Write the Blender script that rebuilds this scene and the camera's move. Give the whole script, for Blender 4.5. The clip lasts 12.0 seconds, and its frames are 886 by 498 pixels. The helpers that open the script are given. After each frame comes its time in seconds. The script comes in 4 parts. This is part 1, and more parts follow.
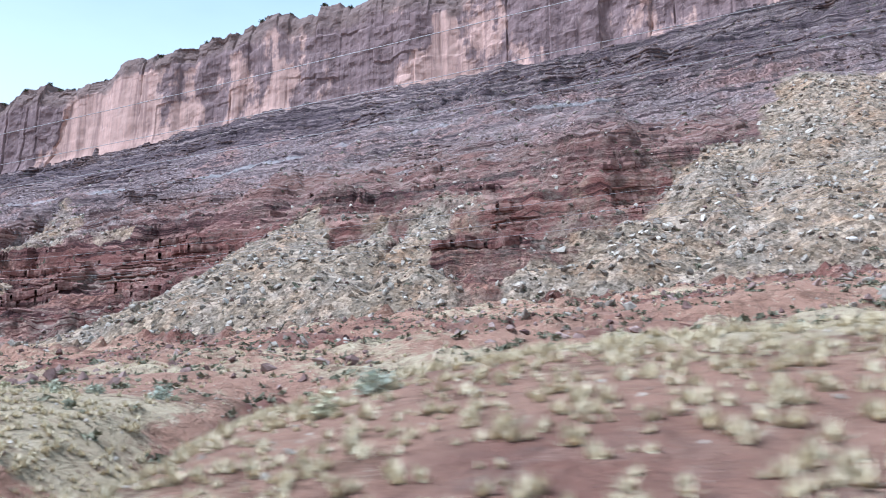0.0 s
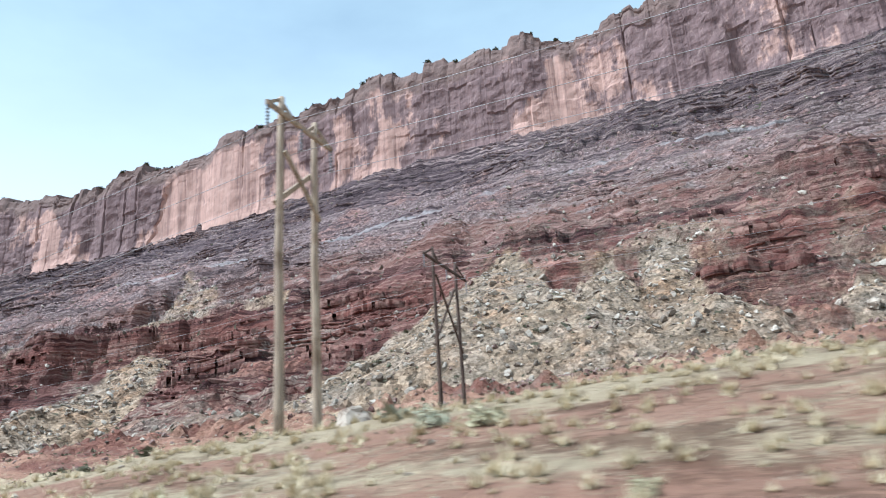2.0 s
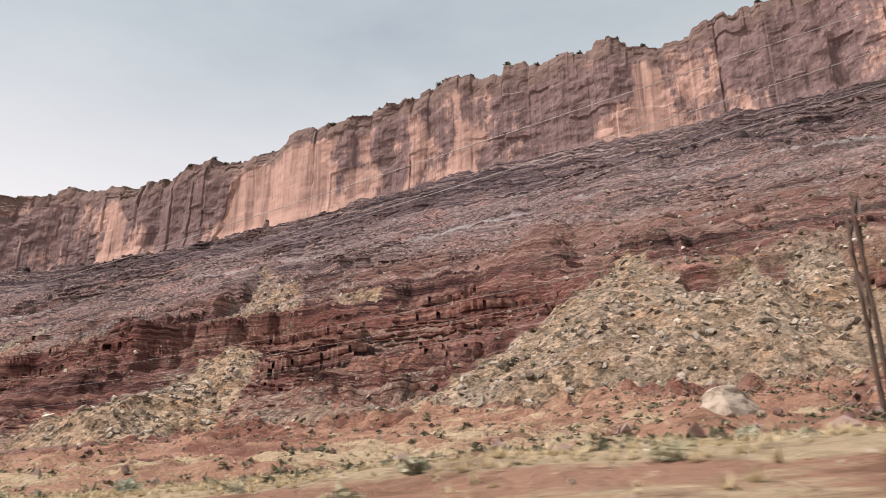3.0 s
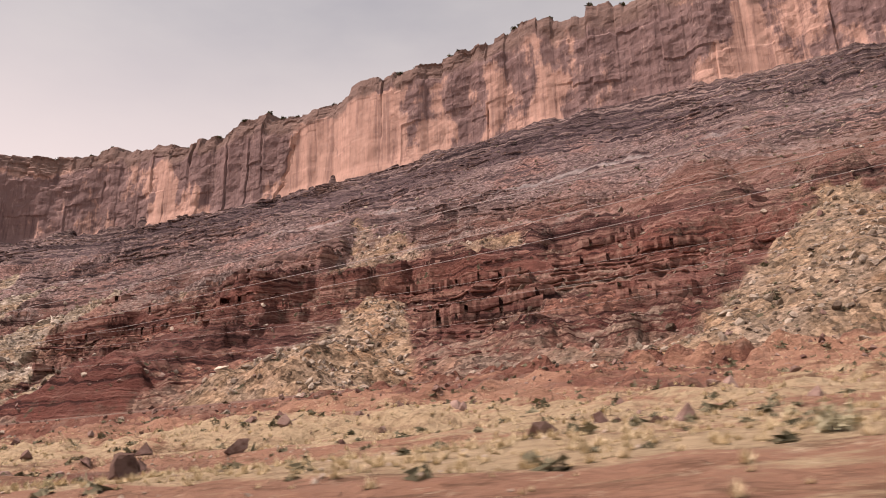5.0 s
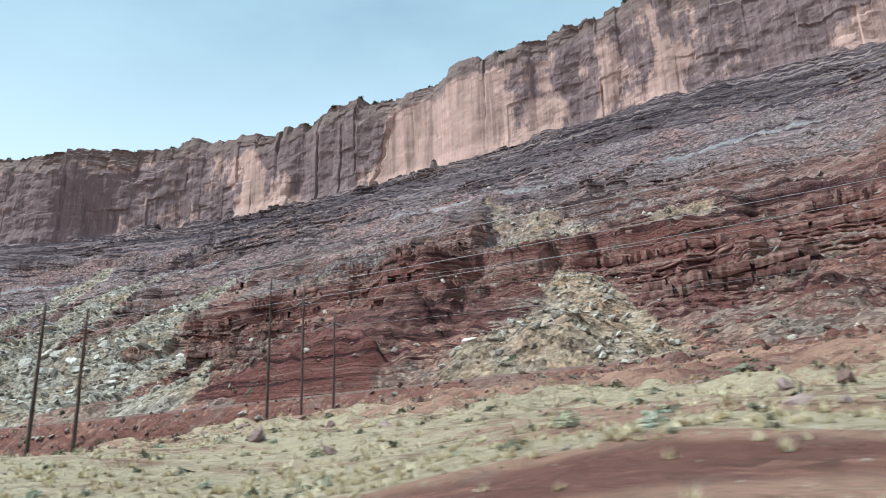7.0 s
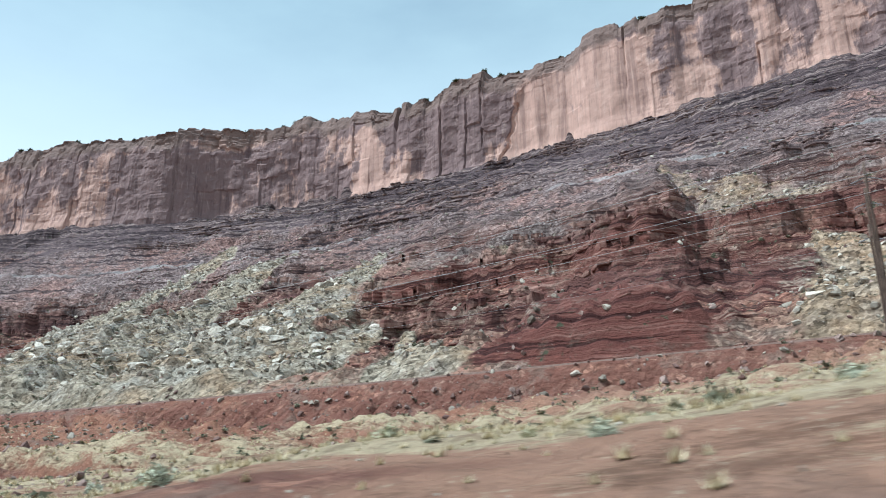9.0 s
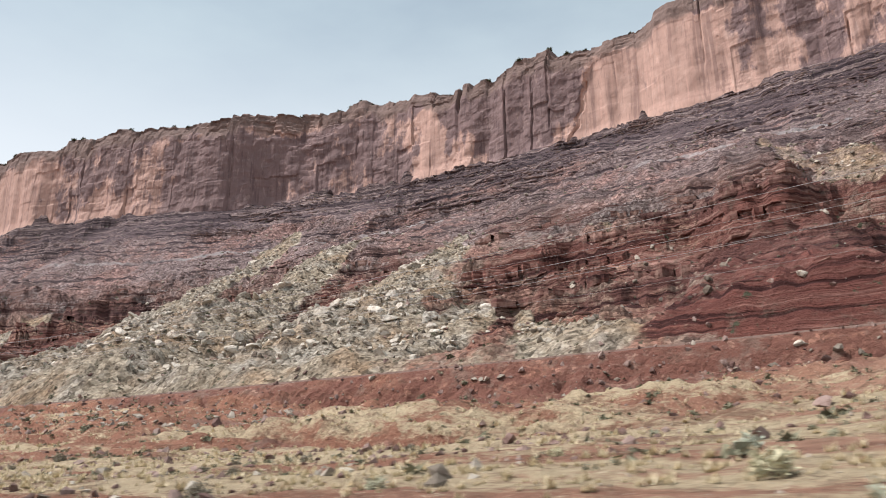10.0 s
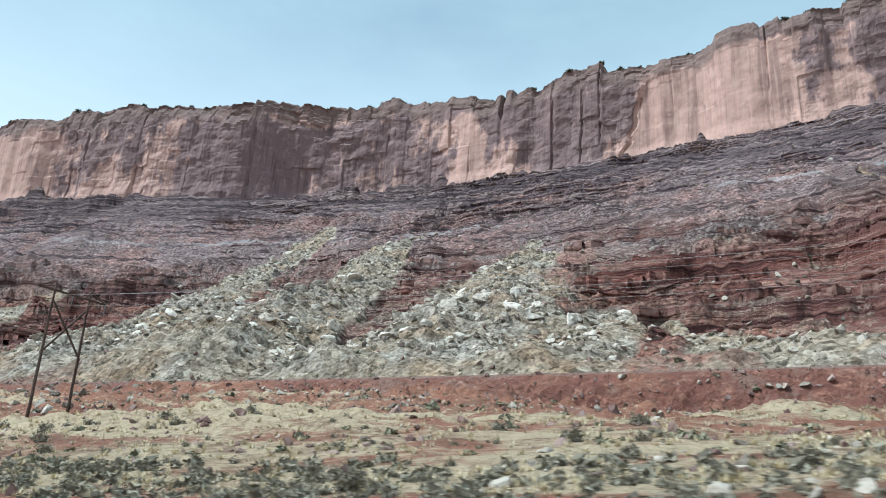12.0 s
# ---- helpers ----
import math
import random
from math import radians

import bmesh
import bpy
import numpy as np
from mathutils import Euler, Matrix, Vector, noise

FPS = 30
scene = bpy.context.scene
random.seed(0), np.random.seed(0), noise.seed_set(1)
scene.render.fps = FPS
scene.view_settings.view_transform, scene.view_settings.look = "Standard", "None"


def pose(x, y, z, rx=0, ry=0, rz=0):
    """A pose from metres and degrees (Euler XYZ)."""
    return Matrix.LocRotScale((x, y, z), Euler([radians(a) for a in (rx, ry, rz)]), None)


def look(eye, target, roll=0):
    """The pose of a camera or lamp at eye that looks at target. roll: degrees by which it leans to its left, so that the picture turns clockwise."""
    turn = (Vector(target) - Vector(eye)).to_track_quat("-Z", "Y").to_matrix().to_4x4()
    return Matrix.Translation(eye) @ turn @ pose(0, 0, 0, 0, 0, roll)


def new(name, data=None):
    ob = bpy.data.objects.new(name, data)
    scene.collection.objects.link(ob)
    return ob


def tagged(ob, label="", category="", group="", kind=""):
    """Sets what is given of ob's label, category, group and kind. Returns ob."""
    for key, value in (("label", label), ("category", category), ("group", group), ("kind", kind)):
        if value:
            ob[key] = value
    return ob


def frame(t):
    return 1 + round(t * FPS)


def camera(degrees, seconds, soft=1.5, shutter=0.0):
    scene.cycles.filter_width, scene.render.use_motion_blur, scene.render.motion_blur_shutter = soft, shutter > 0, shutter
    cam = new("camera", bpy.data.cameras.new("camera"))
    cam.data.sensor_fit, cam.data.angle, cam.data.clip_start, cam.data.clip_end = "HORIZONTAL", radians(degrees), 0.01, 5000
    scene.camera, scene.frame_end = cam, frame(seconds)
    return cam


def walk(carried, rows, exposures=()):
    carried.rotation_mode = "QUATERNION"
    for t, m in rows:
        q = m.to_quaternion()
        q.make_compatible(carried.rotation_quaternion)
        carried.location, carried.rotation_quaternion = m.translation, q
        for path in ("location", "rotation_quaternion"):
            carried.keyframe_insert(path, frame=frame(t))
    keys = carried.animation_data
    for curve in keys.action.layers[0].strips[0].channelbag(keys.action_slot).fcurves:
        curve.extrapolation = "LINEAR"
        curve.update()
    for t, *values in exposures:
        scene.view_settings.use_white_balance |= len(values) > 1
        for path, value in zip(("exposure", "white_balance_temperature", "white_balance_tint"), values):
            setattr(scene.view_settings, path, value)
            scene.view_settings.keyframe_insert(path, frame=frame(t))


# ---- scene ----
cam = camera(59.9, 12.0, soft=1.0, shutter=0.16)
METRES, EYE, TILT, LEAN, TURN = 340.0, 1.6, 0.0, 0.0, 19.1
ROWS = [
    (0.0, 0.0, 0.0, 0.0, 0.13, 13.06, 0.56),
    (0.5, -0.0416, 0.0196, -0.0004, 0.7, 14.28, -0.64),
    (1.0, -0.0821, 0.0377, -0.001, 1.02, 14.11, -0.14),
    (1.5, -0.1201, 0.0539, -0.001, 0.57, 14.25, 2.08),
    (2.0, -0.162, 0.0717, -0.0012, 3.49, 18.51, 3.53),
    (2.5, -0.2019, 0.0876, -0.0018, 3.8, 19.45, 1.59),
    (3.0, -0.2415, 0.1022, -0.0023, 4.71, 19.56, 0.47),
    (5.0, -0.3989, 0.1601, -0.0058, 4.45, 17.38, 1.49),
    (5.5, -0.4383, 0.1744, -0.0069, 4.38, 17.4, 1.94),
    (6.0, -0.4775, 0.1887, -0.008, 4.59, 17.74, 2.15),
    (6.5, -0.5133, 0.2007, -0.0091, 5.2, 17.99, 2.07),
    (7.0, -0.5553, 0.2152, -0.0103, 6.18, 17.68, 1.89),
    (9.0, -0.7086, 0.2635, -0.0156, 9.49, 17.42, 0.76),
    (9.5, -0.7502, 0.2743, -0.0172, 10.48, 17.48, 0.76),
    (10.0, -0.7892, 0.2869, -0.0181, 11.26, 16.91, 0.75),
    (10.5, -0.8276, 0.2972, -0.0194, 11.7, 16.17, 0.55),
    (11.0, -0.8631, 0.306, -0.0206, 11.78, 16.03, -0.04),
    (11.5, -0.9047, 0.3171, -0.0221, 10.51, 16.88, -1.3),
    (12.0, -0.9432, 0.3263, -0.0237, 6.17, 18.47, -2.72),
]
GRADE = [(0.0, 0.98, 4950, 11), (1.5, 1.0, 4900, 7), (2.1, 0.97, 5350, 6), (2.4, 0.75, 5400, 0), (2.7, 0.7, 6100, 12), (3.0, 0.65, 6900, 22), (5.1, 0.52, 7800, 36), (5.5, 0.65, 6150, 13),
         (6.0, 0.76, 5550, 0), (7.0, 0.76, 5330, 0), (9.2, 0.78, 5380, 1), (9.6, 0.76, 5450, 0), (10.0, 0.68, 6300, 15), (10.4, 0.65, 7700, 29), (10.6, 0.65, 7700, 29), (10.9, 0.7, 6400, 15),
         (11.2, 0.75, 5750, 6), (11.5, 0.8, 5400, 0), (12.0, 0.75, 5350, 1)]
walk(cam, [(t, pose(0, 0, EYE, TILT, LEAN, TURN) @ pose(METRES * x, METRES * y, METRES * z, 90 + pitch, roll, yaw)) for t, x, y, z, yaw, pitch, roll in ROWS], GRADE)

# ---- sky and sun: a bright, thinly clouded day ----
SUN_UP, SUN_ROUND = 57.0, -124.0   # degrees above the horizon, degrees from +y towards +x
world = bpy.data.worlds.new("sky")
scene.world = world
world.use_nodes = True
wn, wl = world.node_tree.nodes, world.node_tree.links
wn.clear()
w_out = wn.new("ShaderNodeOutputWorld")
w_back = wn.new("ShaderNodeBackground")
w_sky = wn.new("ShaderNodeTexSky")
w_sky.sky_type, w_sky.sun_disc = "NISHITA", False
w_sky.sun_elevation, w_sky.sun_rotation = radians(SUN_UP), radians(SUN_ROUND)
w_sky.air_density, w_sky.dust_density, w_sky.ozone_density = 1.0, 1.2, 1.0
w_co = wn.new("ShaderNodeTexCoord")
w_map = wn.new("ShaderNodeMapping")
w_map.inputs["Scale"].default_value = (1.0, 1.0, 2.6)
w_cloud = wn.new("ShaderNodeTexNoise")
w_cloud.inputs["Scale"].default_value, w_cloud.inputs["Detail"].default_value, w_cloud.inputs["Roughness"].default_value = 2.2, 6.0, 0.55
w_ramp = wn.new("ShaderNodeValToRGB")
w_ramp.color_ramp.elements[0].position, w_ramp.color_ramp.elements[0].color = 0.32, (0.50, 0.50, 0.50, 1)
w_ramp.color_ramp.elements[1].position, w_ramp.color_ramp.elements[1].color = 0.72, (0.80, 0.80, 0.80, 1)
w_mix = wn.new("ShaderNodeMixRGB")
w_mix.inputs[2].default_value = (6.75, 8.2, 8.25, 1)
# bright haze low over the horizon
w_split = wn.new("ShaderNodeSeparateXYZ")
w_low = wn.new("ShaderNodeMapRange")
w_low.interpolation_type = "SMOOTHSTEP"
w_low.inputs[1].default_value, w_low.inputs[2].default_value = 0.60, 0.28
w_haze = wn.new("ShaderNodeMixRGB")
w_haze.inputs[2].default_value = (9.0, 9.7, 9.8, 1)
wl.new(w_co.outputs["Generated"], w_map.inputs["Vector"])
wl.new(w_map.outputs["Vector"], w_cloud.inputs["Vector"])
wl.new(w_cloud.outputs["Fac"], w_ramp.inputs["Fac"])
wl.new(w_ramp.outputs["Color"], w_mix.inputs[0])
wl.new(w_sky.outputs["Color"], w_mix.inputs[1])
wl.new(w_co.outputs["Generated"], w_split.inputs[0])
wl.new(w_split.outputs["Z"], w_low.inputs[0])
wl.new(w_low.outputs[0], w_haze.inputs[0])
wl.new(w_mix.outputs["Color"], w_haze.inputs[1])
wl.new(w_haze.outputs["Color"], w_back.inputs["Color"])
w_back.inputs["Strength"].default_value = 0.062
wl.new(w_back.outputs["Background"], w_out.inputs["Surface"])

sun = new("sun", bpy.data.lights.new("sun", "SUN"))
sun.data.energy, sun.data.angle, sun.data.color = 3.85, radians(5), (1.0, 0.95, 0.88)
a, e = radians(SUN_ROUND), radians(SUN_UP)
sun.matrix_world = look((0, 0, 300), Vector((0, 0, 300)) - Vector((math.sin(a) * math.cos(e), math.cos(a) * math.cos(e), math.sin(e))))


# ---- materials ----
class Shader:
    """A material under construction; each method adds a node and returns its output."""

    def __init__(self, name, rough=0.9, metal=0.0, spec=0.25):
        self.m = bpy.data.materials.new(name)
        self.m.use_nodes = True
        self.n, self.l = self.m.node_tree.nodes, self.m.node_tree.links
        self.b = self.n["Principled BSDF"]
        self.b.inputs["Roughness"].default_value = rough
        self.b.inputs["Metallic"].default_value = metal
        self.b.inputs["Specular IOR Level"].default_value = spec
        self.place = self.n.new("ShaderNodeNewGeometry").outputs["Position"]

    def put(self, value, socket):
        if hasattr(value, "is_output"):
            self.l.new(value, socket)
        else:
            socket.default_value = value

    def scaled(self, vec, s):
        n = self.n.new("ShaderNodeVectorMath")
        n.operation = "MULTIPLY"
        self.put(vec, n.inputs[0])
        n.inputs[1].default_value = s
        return n.outputs[0]

    def noise(self, scale, detail=4.0, rough=0.55, vec=None, distort=0.0):
        n = self.n.new("ShaderNodeTexNoise")
        n.inputs["Scale"].default_value, n.inputs["Detail"].default_value = scale, detail
        n.inputs["Roughness"].default_value, n.inputs["Distortion"].default_value = rough, distort
        self.l.new(vec or self.place, n.inputs["Vector"])
        return n.outputs["Fac"]

    def cells(self, scale, out="Color", vec=None, feature="F1"):
        n = self.n.new("ShaderNodeTexVoronoi")
        n.feature = feature
        n.inputs["Scale"].default_value = scale
        self.l.new(vec or self.place, n.inputs["Vector"])
        return n.outputs[out]

    def math(self, op, x, y=0.0, clamp=False):
        n = self.n.new("ShaderNodeMath")
        n.operation, n.use_clamp = op, clamp
        self.put(x, n.inputs[0])
        self.put(y, n.inputs[1])
        return n.outputs[0]

    def step(self, x, lo, hi):
        n = self.n.new("ShaderNodeMapRange")
        n.interpolation_type = "SMOOTHSTEP"
        self.put(x, n.inputs[0])
        n.inputs[1].default_value, n.inputs[2].default_value = lo, hi
        return n.outputs[0]

    def mix(self, f, x, y, kind="MIX"):
        n = self.n.new("ShaderNodeMixRGB")
        n.blend_type = kind
        for v, s in zip((f, x, y), n.inputs):
            self.put((*v, 1) if isinstance(v, tuple) and len(v) == 3 else v, s)
        return n.outputs[0]

    def ramp(self, x, stops):
        n = self.n.new("ShaderNodeValToRGB")
        r = n.color_ramp
        while len(r.elements) < len(stops):
            r.elements.new(0.5)
        for el, (p, c) in zip(r.elements, stops):
            el.position, el.color = p, (*c, 1)
        self.put(x, n.inputs[0])
        return n.outputs[0]

    def attr(self, name):
        n = self.n.new("ShaderNodeAttribute")
        n.attribute_name = name
        return n.outputs["Fac"]

    def random(self):
        return self.n.new("ShaderNodeObjectInfo").outputs["Random"]

    def island(self):
        return self.n.new("ShaderNodeNewGeometry").outputs["Random Per Island"]

    def xyz(self, vec=None):
        n = self.n.new("ShaderNodeSeparateXYZ")
        self.l.new(vec or self.place, n.inputs[0])
        return n.outputs

    def join(self, x, y, z):
        n = self.n.new("ShaderNodeCombineXYZ")
        for v, s in zip((x, y, z), n.inputs):
            self.put(v, s)
        return n.outputs[0]

    def done(self, colour, bump=None, strength=0.5, distance=0.1, rough=None):
        self.put((*colour, 1) if isinstance(colour, tuple) else colour, self.b.inputs["Base Color"])
        if bump is not None:
            n = self.n.new("ShaderNodeBump")
            n.inputs["Strength"].default_value, n.inputs["Distance"].default_value = strength, distance
            self.l.new(bump, n.inputs["Height"])
            self.l.new(n.outputs[0], self.b.inputs["Normal"])
        if rough is not None:
            self.put(rough, self.b.inputs["Roughness"])
        return self.m


def bed_colours(s, strata):
    """Colour of the bedrock, bed by bed up the slope, ledge shadow lines painted in."""
    xyz = s.xyz()
    warp = s.math("MULTIPLY", s.math("SUBTRACT", s.noise(0.03, 4), 0.5), 22.0)
    level = s.math("DIVIDE", s.math("ADD", strata, warp), 200.0)
    beds = s.ramp(level, [(0.0, (0.175, 0.068, 0.050)), (0.13, (0.145, 0.056, 0.046)), (0.20, (0.135, 0.062, 0.053)), (0.30, (0.185, 0.078, 0.062)),
                          (0.38, (0.120, 0.060, 0.056)), (0.44, (0.205, 0.108, 0.086)), (0.52, (0.155, 0.112, 0.107)), (0.62, (0.175, 0.129, 0.128)),
                          (0.72, (0.125, 0.092, 0.098)), (0.86, (0.100, 0.073, 0.078)), (1.0, (0.16, 0.112, 0.10))])
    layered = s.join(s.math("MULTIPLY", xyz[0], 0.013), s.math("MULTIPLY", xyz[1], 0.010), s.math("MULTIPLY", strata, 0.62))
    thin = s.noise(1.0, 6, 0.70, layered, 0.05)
    beds = s.mix(s.math("MULTIPLY", s.step(thin, 0.51, 0.62), s.math("ADD", 0.30, s.math("MULTIPLY", s.step(strata, 34.0, 56.0), 0.50))), beds, s.mix(s.noise(0.09, 5, 0.7), s.mix(s.step(strata, 70.0, 100.0), (0.29, 0.150, 0.118), (0.25, 0.172, 0.155)), s.mix(s.step(strata, 70.0, 100.0), (0.44, 0.295, 0.245), (0.42, 0.345, 0.32))))
    # dark thin beds, deepened to paint in the shadow under ledges
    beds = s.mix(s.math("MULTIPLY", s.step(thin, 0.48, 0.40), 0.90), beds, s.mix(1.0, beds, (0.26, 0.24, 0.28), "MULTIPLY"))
    worn = s.noise(0.33, 7, 0.75, s.scaled(s.place, (0.6, 0.8, 1.6)))
    beds = s.mix(s.math("MULTIPLY", s.step(worn, 0.54, 0.66), 0.5), beds, s.mix(1.0, beds, (1.75, 1.65, 1.6), "MULTIPLY"))
    beds = s.mix(s.math("MULTIPLY", s.step(worn, 0.46, 0.34), 0.5), beds, s.mix(1.0, beds, (0.45, 0.42, 0.44), "MULTIPLY"))
    return beds, thin


def ground_material():
    s = Shader("desert_ground", 0.95, spec=0.15)
    strata, talus, low, grass, upper = (s.attr(k) for k in ("strata", "talus", "low", "grass", "scree"))
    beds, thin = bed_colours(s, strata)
    # grey scree lying between the ledges
    chips = s.xyz(s.cells(1.1))[0]
    scree_c = s.ramp(s.math("ADD", s.math("MULTIPLY", chips, 0.5), s.math("MULTIPLY", s.noise(0.5, 6, 0.75), 0.5)),
                     [(0.15, (0.055, 0.044, 0.043)), (0.4, (0.150, 0.122, 0.116)), (0.62, (0.255, 0.218, 0.205)), (0.85, (0.42, 0.375, 0.35))])
    patch = s.math("ADD", s.math("MULTIPLY", upper, 0.9), s.math("MULTIPLY", s.math("SUBTRACT", s.noise(0.11, 8, 0.75, s.scaled(s.place, (0.6, 1.0, 1.6))), 0.5), 3.0))
    patch = s.math("ADD", patch, s.math("MULTIPLY", s.math("SUBTRACT", s.noise(0.022, 5, 0.6, s.scaled(s.place, (0.7, 1.0, 1.3))), 0.5), 2.4))
    patch = s.math("SUBTRACT", patch, s.math("MULTIPLY", s.step(thin, 0.50, 0.40), 1.1))
    scree_c = s.mix(s.step(strata, 70.0, 110.0), scree_c, s.mix(1.0, scree_c, (1.02, 0.91, 0.93), "MULTIPLY"))
    scree_c = s.mix(s.math("MULTIPLY", s.step(s.noise(0.03, 6, 0.7), 0.44, 0.60), 0.8), scree_c, s.mix(1.0, scree_c, (1.18, 0.90, 0.80), "MULTIPLY"))
    scree_c = s.mix(s.math("MULTIPLY", s.step(s.noise(0.05, 6, 0.7, s.scaled(s.place, (0.6, 1.2, 2.0))), 0.54, 0.66), 0.7), scree_c, s.mix(1.0, scree_c, (1.5, 1.45, 1.42), "MULTIPLY"))
    rock = s.mix(s.math("MULTIPLY", s.step(patch, 0.26, 0.66), 0.92), beds, s.mix(s.step(strata, 90.0, 60.0), scree_c, s.mix(s.step(s.noise(0.05, 5, 0.65), 0.40, 0.62), s.mix(1.0, scree_c, (1.05, 0.72, 0.60), "MULTIPLY"), s.mix(1.0, scree_c, (1.05, 0.98, 0.84), "MULTIPLY"))))
    # a thin pale bed high on the slope, covered here and there
    off = s.math("ABSOLUTE", s.math("ADD", s.math("SUBTRACT", strata, 120.0), s.math("MULTIPLY", s.math("SUBTRACT", s.noise(0.02, 3), 0.5), 9.0)))
    rock = s.mix(s.math("MULTIPLY", s.math("MULTIPLY", s.step(off, 1.7, 0.5), s.step(s.noise(0.018, 4, 0.6), 0.46, 0.56)), 0.6), rock, s.mix(s.noise(0.8, 5, 0.7), (0.27, 0.25, 0.25), (0.50, 0.48, 0.47)))
    # pale talus: broken blocks, with crevice shade between them painted dark
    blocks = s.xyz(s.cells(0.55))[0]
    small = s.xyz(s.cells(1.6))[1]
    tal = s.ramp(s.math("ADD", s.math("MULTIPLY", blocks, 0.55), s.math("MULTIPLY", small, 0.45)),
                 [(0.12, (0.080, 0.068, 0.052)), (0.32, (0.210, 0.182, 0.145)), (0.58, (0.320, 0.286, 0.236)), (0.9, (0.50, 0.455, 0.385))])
    tal = s.mix(s.step(s.noise(0.07, 5, 0.65), 0.46, 0.68), tal, s.mix(1.0, tal, (0.92, 0.78, 0.68), "MULTIPLY"))
    tal = s.mix(s.step(s.xyz()[0], -345.0, -290.0), tal, s.mix(1.0, tal, (1.05, 0.93, 0.85), "MULTIPLY"))
    tal = s.mix(s.step(s.noise(0.045, 5, 0.7), 0.40, 0.56), tal, s.mix(1.0, tal, (1.0, 0.94, 0.85), "MULTIPLY"))
    gap_shade = s.step(s.cells(0.8, "Distance"), 0.45, 0.9)
    tal = s.mix(s.math("MULTIPLY", gap_shade, 0.4), tal, (0.085, 0.06, 0.047))
    edge = s.math("ADD", talus, s.math("MULTIPLY", s.math("SUBTRACT", s.noise(0.09, 9, 0.75), 0.5), 1.3))
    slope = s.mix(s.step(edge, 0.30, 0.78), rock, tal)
    slope = s.mix(s.math("MULTIPLY", s.step(s.math("ADD", s.noise(0.16, 7, 0.75), s.math("MULTIPLY", grass, 0.09)), 0.53, 0.66), s.math("SUBTRACT", 0.42, s.math("MULTIPLY", s.step(strata, 60.0, 110.0), 0.25))), slope, s.mix(s.step(s.noise(0.9, 6, 0.75), 0.40, 0.62), (0.055, 0.052, 0.036), (0.24, 0.205, 0.165)))
    slope = s.mix(s.step(s.noise(0.35, 3), 0.66, 0.72), slope, (0.085, 0.085, 0.055))
    # red earth below, with dry grass and pebbles
    earth = s.mix(s.noise(0.25, 6, 0.6), (0.27, 0.138, 0.092), (0.43, 0.268, 0.19))
    earth = s.mix(s.step(s.xyz()[0], -282.0, -306.0), earth, s.mix(s.noise(0.3, 6, 0.65), (0.17, 0.068, 0.044), (0.33, 0.165, 0.11)))
    earth = s.mix(s.step(s.noise(5.0, 4), 0.56, 0.70), earth, (0.40, 0.24, 0.16))
    straw = s.mix(s.noise(2.4, 5, 0.7), (0.32, 0.248, 0.155), (0.63, 0.52, 0.35))
    straw = s.mix(s.math("MULTIPLY", s.step(s.noise(0.8, 4, 0.7), 0.54, 0.66), 0.7), straw, (0.25, 0.19, 0.12))
    g = s.math("ADD", grass, s.math("MULTIPLY", s.math("SUBTRACT", s.noise(0.30, 8, 0.8, s.scaled(s.place, (0.5, 1.0, 1.0))), 0.5), 2.6))
    earth = s.mix(s.math("MULTIPLY", s.step(g, 0.36, 0.72), 0.95), earth, straw)
    earth = s.mix(s.math("MULTIPLY", s.step(s.noise(0.28, 9, 0.8, s.scaled(s.place, (0.5, 1.0, 1.0))), 0.51, 0.60), s.math("SUBTRACT", 0.8, s.math("MULTIPLY", s.step(grass, 0.65, 0.95), 0.65))), earth, s.mix(s.noise(0.1, 4), (0.12, 0.085, 0.055), (0.22, 0.105, 0.07)))
    earth = s.mix(s.math("MULTIPLY", s.step(s.noise(1.1, 8, 0.8), 0.56, 0.66), 0.7), earth, (0.60, 0.50, 0.36))
    earth = s.mix(s.math("MULTIPLY", s.step(s.noise(0.13, 7, 0.75), 0.54, 0.70), 0.7), earth, (0.17, 0.095, 0.065))
    earth = s.mix(s.math("MULTIPLY", s.step(grass, 0.12, -0.2), 0.92), earth, s.mix(s.step(s.noise(0.45, 9, 0.8, s.scaled(s.place, (0.5, 1.0, 1.0))), 0.47, 0.62), s.mix(s.noise(0.6, 6, 0.75), (0.10, 0.045, 0.036), (0.24, 0.105, 0.078)), s.mix(1.0, scree_c, (1.1, 0.80, 0.66), "MULTIPLY")))
    speck = s.noise(0.9, 9, 0.85, s.scaled(s.place, (0.45, 1.0, 1.0)))
    earth = s.mix(s.math("MULTIPLY", s.step(speck, 0.55, 0.63), 0.65), earth, s.mix(s.noise(0.2, 3), (0.13, 0.085, 0.055), (0.24, 0.12, 0.085)))
    earth = s.mix(s.math("MULTIPLY", s.math("MULTIPLY", s.step(s.noise(0.14, 7, 0.75), 0.52, 0.62), s.step(grass, 0.25, -0.1)), 0.7), earth, s.mix(s.noise(0.8, 6, 0.75), (0.085, 0.045, 0.036), (0.34, 0.235, 0.185)))
    col = s.mix(low, slope, earth)
    rough_bits = s.math("ADD", s.math("MULTIPLY", s.noise(1.3, 7, 0.7), 1.0), s.math("MULTIPLY", s.cells(0.7, "Distance"), -0.5))
    ledges = s.math("MULTIPLY", s.math("MULTIPLY", thin, 3.0), s.math("SUBTRACT", 1.0, s.math("MAXIMUM", low, talus)))
    return s.done(col, s.math("ADD", rough_bits, ledges), 1.0, 0.9)


